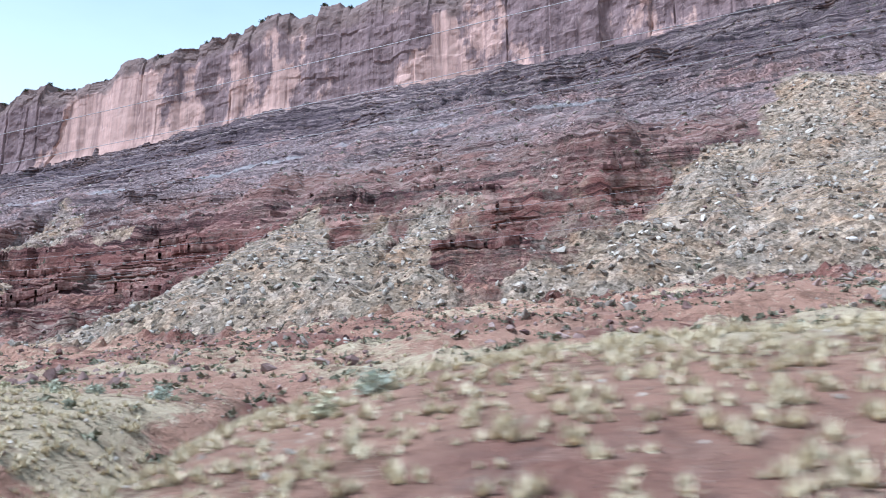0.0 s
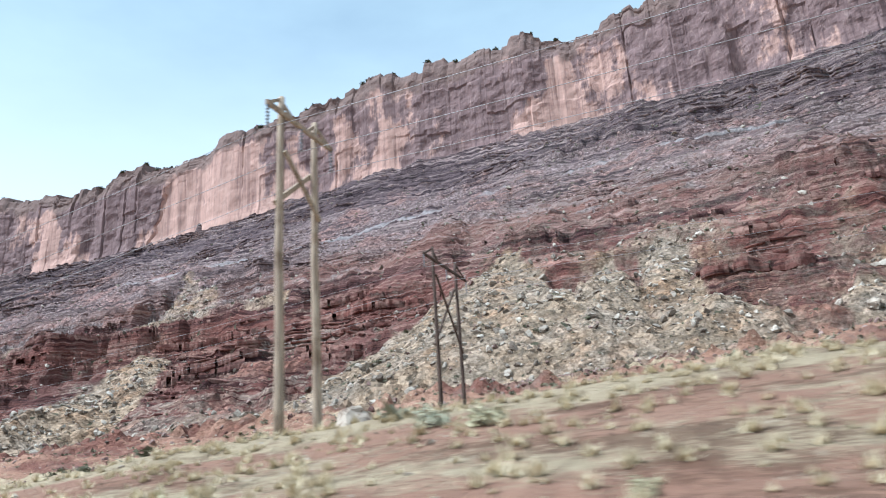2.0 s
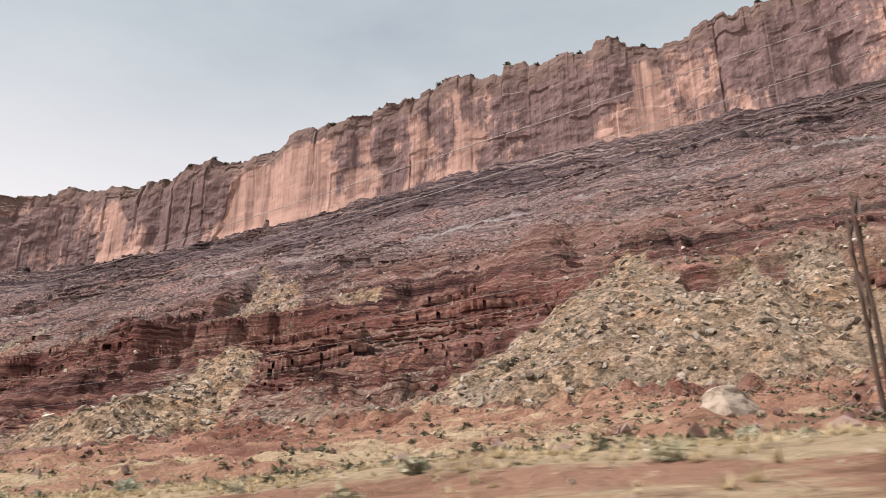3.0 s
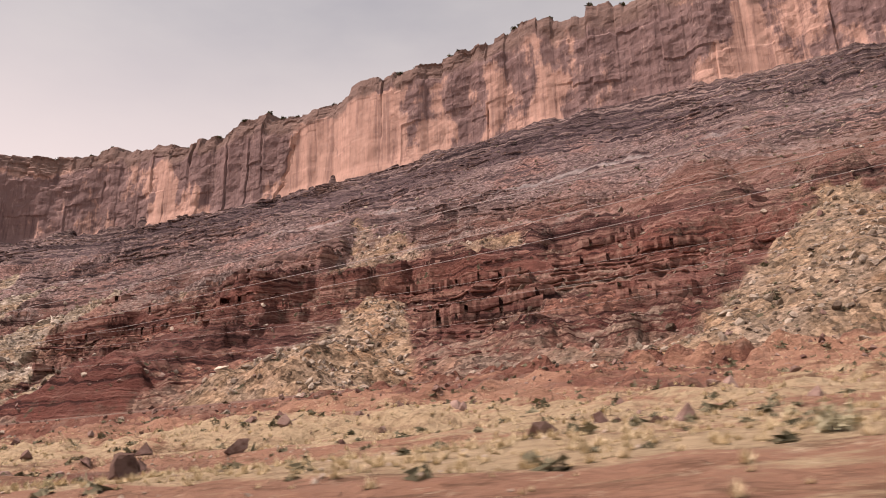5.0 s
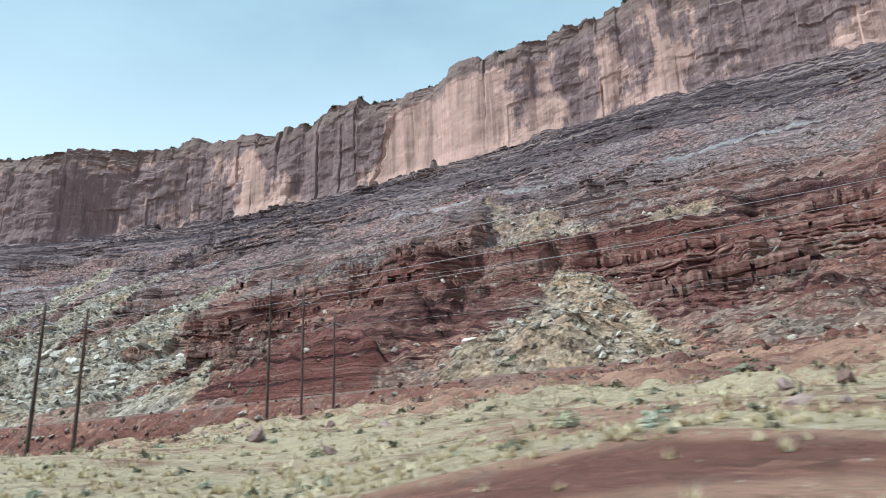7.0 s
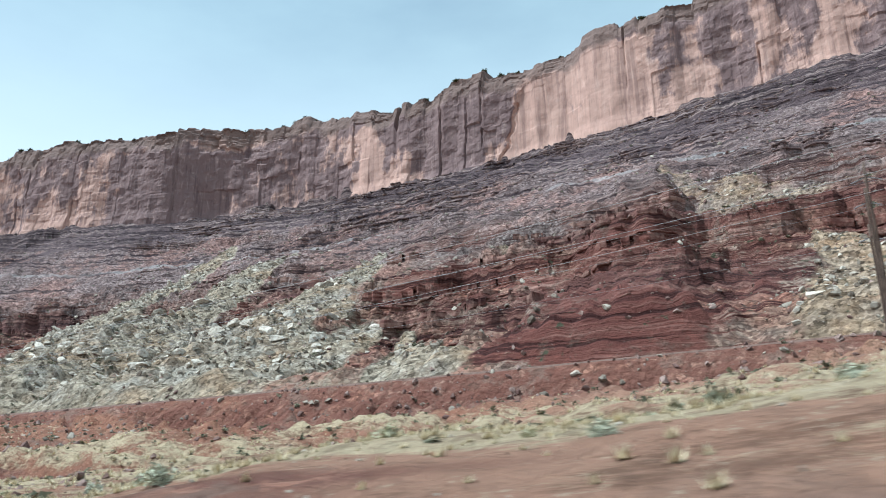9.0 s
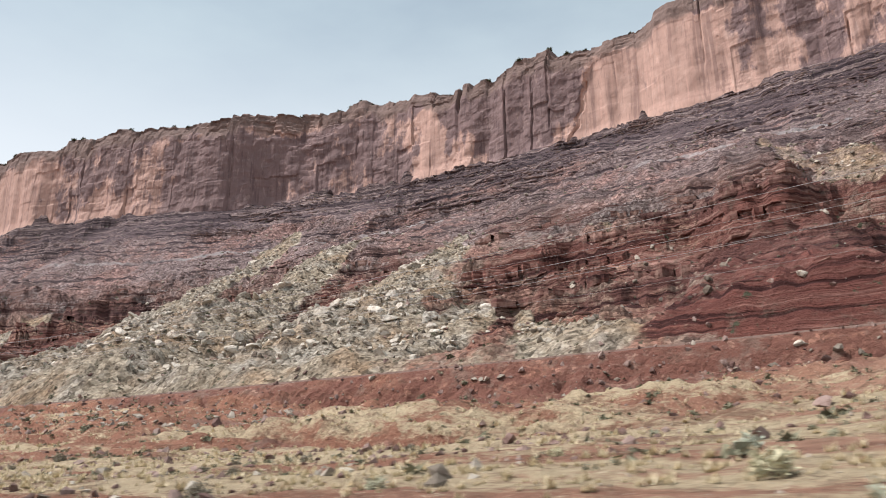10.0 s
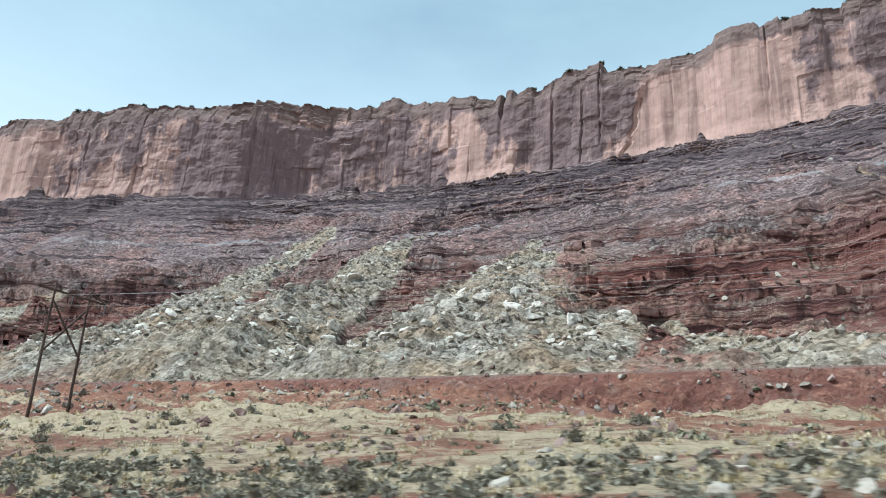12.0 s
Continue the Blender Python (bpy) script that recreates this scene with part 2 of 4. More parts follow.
def ledge_material():
    s = Shader("ledge_rock", 0.92, spec=0.15)
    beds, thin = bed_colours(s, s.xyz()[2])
    col = s.mix(s.math("MULTIPLY", s.step(s.noise(0.22, 6, 0.7), 0.42, 0.66), 0.5), beds, (0.33, 0.235, 0.19))
    col = s.mix(s.step(s.noise(0.9, 6, 0.7), 0.48, 0.64), col, s.mix(1.0, col, (0.55, 0.48, 0.47), "MULTIPLY"))
    return s.done(col, s.noise(1.6, 7, 0.7), 0.8, 0.3)


def cliff_material():
    s = Shader("sandstone_cliff", 0.92, spec=0.15)
    xyz = s.xyz()
    h, bare = s.attr("height"), s.attr("bare")
    base = s.mix(s.noise(0.06, 6, 0.65), (0.37, 0.232, 0.192), (0.52, 0.352, 0.29))
    beds = s.noise(1.0, 5, 0.65, s.join(s.math("MULTIPLY", xyz[0], 0.012), s.math("MULTIPLY", xyz[1], 0.012), s.math("MULTIPLY", xyz[2], 0.30)))
    base = s.mix(s.math("MULTIPLY", s.step(beds, 0.54, 0.68), 0.35), base, (0.30, 0.185, 0.16))
    hang = s.join(s.math("MULTIPLY", xyz[0], 0.16), s.math("MULTIPLY", xyz[1], 0.16), s.math("MULTIPLY", xyz[2], 0.015))
    streak = s.noise(1.0, 6, 0.62, hang, 0.8)
    blot = s.noise(0.028, 6, 0.65, s.scaled(s.place, (1.0, 1.0, 0.7)))
    v = s.math("ADD", s.math("ADD", s.math("ADD", s.math("MULTIPLY", streak, 0.65), s.math("MULTIPLY", s.math("SUBTRACT", h, 0.45), 0.34)), s.math("MULTIPLY", s.math("SUBTRACT", blot, 0.5), 2.3)), s.math("MULTIPLY", bare, -0.42))
    col = s.mix(s.math("MULTIPLY", s.step(v, 0.20, 0.37), 0.90), base, s.mix(s.noise(0.12, 5, 0.7), (0.105, 0.076, 0.082), (0.215, 0.150, 0.146)))
    fine = s.noise(1.0, 6, 0.7, s.join(s.math("MULTIPLY", xyz[0], 0.35), s.math("MULTIPLY", xyz[1], 0.35), s.math("MULTIPLY", xyz[2], 0.13)), 0.8)
    col = s.mix(s.math("MULTIPLY", s.step(fine, 0.54, 0.70), 0.40), col, (0.16, 0.105, 0.10))
    col = s.mix(s.math("MULTIPLY", s.step(fine, 0.46, 0.34), 0.22), col, (0.60, 0.46, 0.40))
    drip = s.noise(1.0, 4, 0.6, s.join(s.math("MULTIPLY", xyz[0], 0.42), s.math("MULTIPLY", xyz[1], 0.42), s.math("MULTIPLY", xyz[2], 0.018)), 0.4)
    col = s.mix(s.math("MULTIPLY", s.step(drip, 0.52, 0.62), 0.45), col, s.mix(1.0, col, (0.42, 0.40, 0.44), "MULTIPLY"))
    col = s.mix(s.math("MULTIPLY", s.step(drip, 0.46, 0.36), 0.30), col, s.mix(1.0, col, (1.45, 1.40, 1.38), "MULTIPLY"))
    cap = s.mix(s.noise(0.3, 6, 0.7), (0.050, 0.040, 0.040), (0.27, 0.185, 0.155))
    top = s.math("ADD", h, s.math("MULTIPLY", s.math("SUBTRACT", s.noise(0.06, 5), 0.5), 0.5))
    col = s.mix(s.math("MULTIPLY", s.step(top, 0.74, 0.86), 0.92), col, cap)
    relief = s.math("ADD", s.noise(0.3, 8, 0.72), s.math("MULTIPLY", fine, 0.6))
    return s.done(col, s.math("MULTIPLY", relief, s.math("SUBTRACT", 1.0, s.math("MULTIPLY", s.math("MAXIMUM", bare, 0.0), 0.7))), 0.42, 0.8)


def rock_material(name, dark, pale, single=False):
    s = Shader(name, 0.92, spec=0.2)
    pick = s.random() if single else s.island()
    col = s.mix(pick, dark, pale)
    col = s.mix(s.step(s.noise(1.3, 6, 0.65), 0.46, 0.66), col, s.mix(1.0, col, (0.55, 0.48, 0.45), "MULTIPLY"))
    return s.done(col, s.noise(3.0, 7, 0.7), 0.6, 0.15)


def leaf_material(name, dark, pale, single=False):
    s = Shader(name, 0.85, spec=0.15)
    col = s.mix(s.island(), dark, pale)
    if single:
        col = s.mix(s.math("MULTIPLY", s.random(), 0.6), col, s.mix(1.0, col, (1.25, 1.0, 0.7), "MULTIPLY"))
    return s.done(col)


def wood_material(name, dark, pale):
    s = Shader(name, 0.85, spec=0.2)
    xyz = s.xyz()
    grain = s.noise(1.0, 6, 0.65, s.join(s.math("MULTIPLY", xyz[0], 14.0), s.math("MULTIPLY", xyz[1], 14.0), s.math("MULTIPLY", xyz[2], 0.7)))
    col = s.mix(s.step(grain, 0.35, 0.68), dark, pale)
    col = s.mix(s.step(s.noise(0.8, 4), 0.5, 0.7), col, s.mix(1.0, col, (0.6, 0.55, 0.5), "MULTIPLY"))
    return s.done(col, grain, 0.5, 0.02)


def plain_material(name, colour, rough=0.5, metal=0.0, wear=(0.7, 0.68, 0.65), scale=6.0):
    s = Shader(name, rough, metal)
    col = s.mix(s.math("MULTIPLY", s.step(s.noise(scale, 6, 0.7), 0.5, 0.72), 0.6), colour, s.mix(1.0, colour, wear, "MULTIPLY"))
    return s.done(col, s.noise(scale * 5, 4), 0.15, 0.01)


M_GROUND, M_CLIFF, M_LEDGE = ground_material(), cliff_material(), ledge_material()
M_TALUS = rock_material("talus_rock", (0.125, 0.100, 0.078), (0.46, 0.415, 0.345))
M_BLOCK = rock_material("talus_block", (0.33, 0.295, 0.24), (0.64, 0.59, 0.51))
M_REDROCK = rock_material("red_rock", (0.13, 0.075, 0.064), (0.33, 0.245, 0.212))
M_BOULDER = rock_material("boulder_rock", (0.42, 0.36, 0.29), (0.64, 0.58, 0.49), True)
M_BROWNROCK = rock_material("brown_rock", (0.11, 0.072, 0.06), (0.17, 0.11, 0.09), True)
M_SAGE = leaf_material("sage_leaf", (0.26, 0.275, 0.205), (0.55, 0.58, 0.47), True)
M_SCRUB = leaf_material("scrub_leaf", (0.085, 0.085, 0.055), (0.24, 0.23, 0.155))
M_GREYSCRUB = leaf_material("grey_scrub_leaf", (0.12, 0.105, 0.075), (0.32, 0.29, 0.22))
M_JUNIPER = leaf_material("juniper_leaf", (0.03, 0.035, 0.02), (0.09, 0.10, 0.055), True)
M_STRAW = leaf_material("straw", (0.34, 0.27, 0.16), (0.76, 0.66, 0.46))
M_TWIG = wood_material("dry_twig", (0.09, 0.065, 0.05), (0.20, 0.15, 0.12))
M_POLE = wood_material("weathered_pole", (0.22, 0.165, 0.12), (0.46, 0.37, 0.27))
M_DARKPOLE = wood_material("creosote_pole", (0.045, 0.032, 0.026), (0.13, 0.09, 0.07))
M_WIRE = plain_material("aluminium_wire", (0.30, 0.28, 0.28), 0.6, 0.3)
M_GLASS = plain_material("grey_porcelain", (0.20, 0.20, 0.21), 0.3)
M_STEEL = plain_material("rusted_rail", (0.12, 0.07, 0.05), 0.55, 0.6)
M_ASPHALT = plain_material("asphalt", (0.06, 0.058, 0.056), 0.9, 0.0, (0.75, 0.75, 0.75), 1.5)
M_LINE = plain_material("road_paint", (0.72, 0.72, 0.70), 0.6)
M_BALLAST = rock_material("ballast", (0.135, 0.085, 0.068), (0.16, 0.105, 0.085))
M_YELLOW = plain_material("sign_yellow", (0.74, 0.55, 0.08), 0.4, 0.0, (0.9, 0.88, 0.8))
M_BLACK = plain_material("sign_black", (0.015, 0.015, 0.016), 0.45)
M_POST = plain_material("post_yellow", (0.66, 0.50, 0.20), 0.6)


# ---- the lie of the land: u runs along the road (x), v away from it towards the cliff (y) ----
def road_v(u):
    c = np.clip(u, -450, 120)
    return 7.5 - (c + 175) ** 2 / 4083 - (u - c) * 2 * (c + 175) / 4083
def road_z(u):
    c = np.clip(u, -345, 60)
    return np.where(c < 0, -5.5e-5 * c * c + 0.0054 * c, 0.0054 * c) + 0.02 * np.minimum(u + 345, 0) * (u > -900) - 11.1 * (u <= -900)
def rail_v(u):
    U = (np.clip(u, -700, 200) + 250) / 200
    return 131.1 + 17.06 * U + 0.85 * U * U
def rail_z(u):
    U = (np.clip(u, -480, 200) + 250) / 200
    return 16.2 + 5.24 * U + 2.5 * U * U
CU = [-1500, -880, -824, -743, -704, -651, -610, -560, -500, 400]
CV = [310, 309, 312, 323, 336, 355, 371, 384, 386, 386]
BU = [-900, -500, -422, -316, -245, -110, 0, 50, 300]
BZ = [178, 178, 180, 188, 194, 195, 204, 210, 215]
RU = [-900, -600, -500, -395, -300, -240, -200, -150, -104, -64, 0, 100, 400]
RZ = [239, 241, 233, 238, 250, 258, 256, 258, 254, 263, 270, 276, 285]
MU = [-420, -360, -330, -310, -290, -285, -279, -271, -262, -251, -238, -228, -221, -214, -205, -195, -178, -160, -130, -110, -100, -90, -80, -66, -50, -39, -29, -23, -19, -16, -12.5, -9, -4, 10, 60]
MH = [2.4, 2.1, 3.0, 2.6, 1.7, 1.6, 2.3, 3.4, 3.3, 4.0, 4.2, 2.4, 1.7, 2.1, 2.8, 2.2, 2.2, 2.7, 3.0, 3.0, 3.2, 3.4, 4.1, 4.5, 4.4, 3.8, 3.0, 1.4, 0.3, 0.6, 1.9, 3.1, 3.75, 4.1, 3.7]
def slope_power(u):
    return 1.35 - 0.27 * np.clip((u + 230) / 100, 0, 1)
def base(u, v):
    d = v - road_v(u); zr = road_z(u); rv = rail_v(u); rz = rail_z(u)
    h = np.interp(u, MU, MH)
    near = np.interp(d, [0, 4], [0, -.25]) + np.clip((d - 7) / 13, 0, 1) ** 0.8 * (h + .25)
    mid40 = np.interp(u, [-345, -310, -290, -264, -240, -195, -155, -80, -48, -24, 0, 30], [6.2, 4.4, 3.9, 4.9, 6.0, 5.1, 5.0, 4.8, 4.8, 4.2, 4.7, 5.4])
    sag = np.interp(u, [-200, -150, -80, -50], [0, 1.5, 1.5, 0])
    a = np.clip((d - 20) / 20, 0, 1)
    deep = np.interp(u, [-420, -350, -280, -250, -170], [3.0, 7.0, 7.0, 4.0, 1.2])
    foot = rz - deep - zr; dr = rv - 9 - road_v(u)
    b = np.clip((d - 40) / (dr - 40), 0, 1)
    low = zr + np.where(d < 20, near, np.where(d < 40, h + (mid40 - h) * a, mid40 + (foot - mid40) * b - 4 * sag * b * (1 - b)))
    low = np.where(v > rv - 9, rz - deep + deep * np.clip((v - rv + 9) / 4.4, 0, 1), low)
    cv = np.interp(u, CU, CV); cz = np.interp(u, BU, BZ)
    s = np.clip((v - rv - 4) / (cv - rv - 4), 0, 1)
    up = rz + (cz - rz) * s ** slope_power(u)
    return np.where(v > rv + 4, up, low)


def lattice(ix, iy, seed):
    h = (ix.astype(np.int64) * 374761393 + iy.astype(np.int64) * 668265263 + seed * 1442695041) & 0x7FFFFFFF
    h = ((h ^ (h >> 13)) * 1274126177) & 0x7FFFFFFF
    return ((h ^ (h >> 16)) & 0xFFFFF) / 0xFFFFF


def value(x, y, seed=0):
    """Smooth noise, 0 to 1."""
    x, y = np.broadcast_arrays(np.asarray(x, float), np.asarray(y, float))
    ix, iy = np.floor(x), np.floor(y)
    fx, fy = x - ix, y - iy
    fx, fy = fx * fx * (3 - 2 * fx), fy * fy * (3 - 2 * fy)
    p = lattice(ix, iy, seed) * (1 - fx) + lattice(ix + 1, iy, seed) * fx
    q = lattice(ix, iy + 1, seed) * (1 - fx) + lattice(ix + 1, iy + 1, seed) * fx
    return p * (1 - fy) + q * fy


def fbm(x, y, octaves=4, seed=0, fall=0.5):
    """Several layers of noise, about -1 to 1."""
    total, size = 0.0, 1.0
    for k in range(octaves):
        total = total + size * (2 * value(x * 2.03 ** k + 17.3 * k, y * 2.03 ** k - 9.1 * k, seed + k) - 1)
        size *= fall
    return total


def humps(x, y, seed=0):
    """Rounded blocks, one to a cell, each of its own height: 0 to 1."""
    ix, iy = np.floor(x), np.floor(y)
    best = np.zeros_like(x)
    for dx in (-1, 0, 1):
        for dy in (-1, 0, 1):
            cx, cy = ix + dx, iy + dy
            px, py = cx + lattice(cx, cy, seed), cy + lattice(cx, cy, seed + 7)
            r = 0.35 + 0.45 * lattice(cx, cy, seed + 3)
            dist = np.hypot(x - px, (y - py) * (0.8 + 0.6 * lattice(cx, cy, seed + 5))) / r
            best = np.maximum(best, np.clip(1 - dist ** 3, 0, 1) * (0.15 + 0.85 * lattice(cx, cy, seed + 11) ** 2) * r * 1.3)
    return best


def smooth(x):
    x = np.clip(x, 0, 1)
    return x * x * (3 - 2 * x)


# talus lobes: head u, v; foot u, v; half width at the head and at the foot; height
TALUS = [(-122, 222, -122, 146, 9, 62, 9), (-94, 208, -88, 148, 8, 26, 6), (-75, 207, -64, 156, 7, 19, 5), (14, 236, -14, 150, 8, 36, 9), (34, 250, 22, 150, 14, 40, 9),
         (48, 265, 55, 160, 28, 45, 8), (-253, 214, -238, 140, 7, 33, 12), (-313, 302, -275, 250, 5, 18, 3), (-275, 252, -228, 250, 8, 11, 2), (-563, 310, -535, 150, 9, 38, 12),
         (-501, 298, -474, 146, 7, 38, 12), (-436, 276, -415, 138, 7, 48, 11), (-387, 192, -386, 138, 6, 24, 6), (-371, 190, -331, 133, 5, 14, 4), (-355, 256, -362, 247, 5, 9, 1), (-640, 215, -650, 165, 15, 40, 5)]
# rock spurs, likewise
SPURS = [(-322, 300, -298, 150, 16, 30, 10), (-289, 172, -288, 143, 11, 22, 12), (-166, 278, -160, 240, 14, 22, 7), (-30, 272, -30, 225, 12, 24, 6),
         (-222, 258, -212, 180, 14, 30, 4), (-700, 292, -700, 210, 20, 40, 8), (-605, 268, -612, 225, 10, 22, 6), (-120, 250, -118, 225, 10, 18, 4)]
GULLIES = [(-45, 205, -46, 152, 5, 9, 6), (-212, 205, -214, 150, 5, 9, 3), (-468, 260, -452, 160, 4, 8, 4), (-530, 280, -512, 170, 4, 8, 4), (-270, 225, -262, 200, 5, 8, 4)]


def lobe(u, v, row):
    au, av, bu, bv, wa, wb, h = row
    du, dv = bu - au, bv - av
    k = ((u - au) * du + (v - av) * dv) / (du * du + dv * dv)
    kc = np.clip(k, 0, 1)
    away = np.hypot(u - au - kc * du, v - av - kc * dv) / (wa + (wb - wa) * kc)
    return np.clip(1 - away, 0, 1), kc, np.minimum(h, 0.46 * (wa + (wb - wa) * kc))


def terrain(u, v):
    """Heights, and where the different covers lie."""
    rv, rz = rail_v(u), rail_z(u)
    z = base(u, v)
    d = v - road_v(u)
    up = smooth((v - rv - 5) / 10)
    bend_u, bend_v = u + 5 * fbm(u / 21, v / 21, 4, 40, 0.6), v + 5 * fbm(u / 21, v / 21, 4, 50, 0.6)
    talus, rise, spur, halo = np.zeros_like(z), np.zeros_like(z), np.zeros_like(z), np.zeros_like(z)
    for row in TALUS:
        k, along, h = lobe(bend_u, bend_v, row)
        talus = np.maximum(talus, smooth(k * 2.3) * (0.60 if row[6] < 3.5 else 1.0))
        rise = np.maximum(rise, h * k * (0.2 + 0.8 * along))
        au, av, bu, bv, wa, wb, h = row
        halo = np.maximum(halo, smooth(2 * lobe(bend_u, bend_v, (au, av + 8, bu, bv, wa + 10, 1.35 * wb + 8, h))[0]))
    for row in SPURS:
        k, along, h = lobe(bend_u, bend_v, row)
        spur = np.maximum(spur, h * smooth(k * 1.3) * (0.6 + 0.4 * along))
    talus = np.maximum(talus, (0.56 - 0.34 * smooth(1.5 - 1.5 * np.abs(u + 265) / 75)) * smooth((v - rv + 1) / 5) * smooth(1 - (v - rv - 8) / 30) * (1 - smooth(spur / 2)))
    for row in GULLIES:
        k, along, h = lobe(bend_u, bend_v, row)
        rise = rise - h * smooth(k)
        talus = talus * (1 - 0.8 * smooth(k))
    z = z + up * (np.maximum(rise, spur * (1 - 0.5 * talus)) + 3.6 * fbm(u / 45, v / 45, 4, 3) + 1.6 * fbm(u / 13, v / 17, 3, 8))
    # beds of rock weather into ledges
    cz = np.interp(u, BU, BZ)
    s = np.clip((v - rv) / (np.interp(u, CU, CV) - rv), 0, 1)
    strata = z - (cz - 180) * s
    ledgy = up * (1 - talus) * smooth(0.16 + 1.15 * fbm(u / 70, v / 30, 3, 21) + 0.5 * smooth((s - 0.72) / 0.1) + 0.8 * smooth(1 - np.abs(strata - 55) / 38) + 0.3 * (spur > 3))
    wide = 0.28 - 0.15 * smooth(1.4 - 1.4 * np.abs(strata - 60) / 36)
    wall_x = (strata - 57 - 5 * fbm(u / 70, v / 70, 3, 41)) / 11
    wall = up * (1 - talus) * smooth((0.75 + 0.9 * fbm(u / 45, v / 60, 2, 43)) / 0.5)
    z = z + np.where(np.abs(wall_x) < 1, 9.0 * wall * (smooth(wall_x * 3.2 + 0.5) - (wall_x + 1) / 2), 0)
    strata = z - (cz - 180) * s
    for size, share, broad in ((11.0, 0.85, 13.0), (4.3, 0.80, 6.5), (1.9, 0.70, 4.0)):
        level = strata + 1.6 * fbm(strata / 9, u / 150, 2, 33)
        nook = value(u / (0.7 * broad), np.floor(level / size) + 0 * u, 37) + 0.5 * value(u / (0.25 * broad), np.floor(level / size) + 0 * u, 39) - 0.75
        q = (level + 0.34 * size * nook) / size
        f = q - np.floor(q)
        z = z + ledgy * share * size * (smooth((f - 0.5) / wide + 0.5) - f)
    strata = z - (cz - 180) * s
    rubble = 0.20 * halo + 0.30 * smooth((u + 175) / 60) * smooth((95 - strata) / 30) * (0.6 + 0.8 * fbm(u / 33, v / 24, 3, 24))
    rubble = np.maximum(talus, np.clip(rubble, 0, 0.6) * (1 - 0.7 * smooth((spur - 1) / 3)))
    z = z + up * talus * ((1.1 + 1.5 * smooth((-370 - u) / 40)) * humps(u / 4.6, v / 4.4, 60) + 0.9 * humps(u / 1.9, v / 1.9, 70))
    z = z + up * (1 - talus) * ((1 - 0.70 * ledgy * smooth((strata - 30) / 20)) * (1.5 * humps(u / 5.6, v / 4.2, 80) + 1.1 * humps(u / 2.6, v / 2.2, 82)) + 0.5 * fbm(u / 3, v / 3, 2, 85))
    # the rough ground between the road and the railway
    plain = smooth((d - 9) / 10) * (1 - smooth((v - rv + 12) / 6))
    far = smooth((d - 30) / 25)
    z = z + plain * ((0.25 + 0.9 * far) * fbm(u / 19, v / 11, 4, 91) + 0.10 * fbm(u / 2.2, v / 1.7, 3, 95) + 1.1 * far * humps(u / 3.6, v / 2.5, 97) + 0.8 * far * humps(u / 1.7, v / 1.4, 98))
    wash = plain * far * smooth(1 - np.abs(fbm(u / 34, v / 16, 3, 120)) * 7)
    z = z - 2.2 * wash
    z = z + 1.2 * smooth(1.3 - 1.3 * np.hypot(u + 92.5, v - 66) / 13)
    # a wash running down to the road
    gut = smooth(1.5 - 1.5 * np.abs(u + 17 + 0.30 * (d - 20) + 2.2 * fbm(v / 5, u / 6, 3, 145)) / 6.0) * smooth((d - 9) / 5) * (1 - smooth((d - 34) / 14))
    z = z - 0.8 * gut - 1.2 * gut * value(u / 2.2, v / 2.2, 146)
    # a cut bank above a wash, with a pale rim
    cut = smooth(1.8 - 1.8 * np.abs(u + 316 + 2 * fbm(v / 3, u / 5, 2, 140)) / 22) * plain
    lip_v = 52.5 + 1.4 * fbm(u / 6, 0 * u, 3, 141)
    face = smooth((v - lip_v) / 0.9)
    z = z + cut * (0.9 * face * (1 - smooth((v - 56) / 14)) - 0.9 * smooth((v - 42) / 8) * (1 - face))
    bank = smooth(1.5 - 1.5 * np.abs(v - rv + 10.5) / 5.5)
    z = z + bank * (2.4 * humps(u / 3.0, v / 2.0, 99) + 1.2 * humps(u / 1.5, v / 1.2, 102) + 0.8 * fbm(u / 9, v / 7, 3, 101))
    near_foot = 8 * smooth((u + 200) / 50)
    bare = smooth(1.5 - 1.5 * np.hypot((u + 174) / 25, (d - 29) / 10)) * plain
    z = z - 0.9 * bare * (0.4 + value(u / 3, v / 2, 150))
    low = 1 - smooth((v - rv + 4 + near_foot) / 3)
    crest = np.interp(u, MU, MH)
    grass = 0.36 - 0.55 * bare - 0.4 * smooth(1.5 - 1.5 * np.hypot((u + 287) / 22, (d - 25) / 8)) + 0.20 * smooth((d - 19) / 5) + 0.75 * smooth(1.5 - 1.5 * np.abs(d - 21.5) / 4.5) + 0.05 * smooth((u + 26) / 14) * (d < 24) + 0.24 * smooth(1.5 - 1.5 * np.abs(u + 44) / 24) * (d < 24) - 0.14 * smooth((u + 110) / 40) * smooth((d - 34) / 10) - 0.5 * smooth(1.5 - 1.5 * np.abs(u + 205) / 75) * smooth((v - rv + 58) / 14) - 0.8 * gut - 0.35 * smooth((-312 - u) / 12) * (1 - smooth((d - 22) / 5)) - 0.30 * smooth((-298 - u) / 12) * (1 - smooth((d - 20) / 4)) - 0.22 * smooth((d - 46) / 16) + 0.75 * smooth(1.6 - 1.6 * np.hypot((u + 392) / 40, (v - 44) / 17)) + 0.2 * fbm(u / 9, v / 5, 3, 133) - (0.45 - 0.3 * smooth((u + 200) / 50)) * smooth((v - rv + 16) / 6) + 0.42 * fbm(u / 26, v / 9, 4, 130) - 0.35 * wash - 0.75 * smooth(1.5 - 1.5 * np.abs(u + 305) / 60) * smooth((v - rv + 36) / 10) - 0.8 * cut * (smooth((v - 46) / 3) - face) - 0.12 * (crest > 3.2) * (1 - smooth((d - 17) / 4))
    grass = np.where(v > rv + 2, smooth((u + 190) / 60), grass)
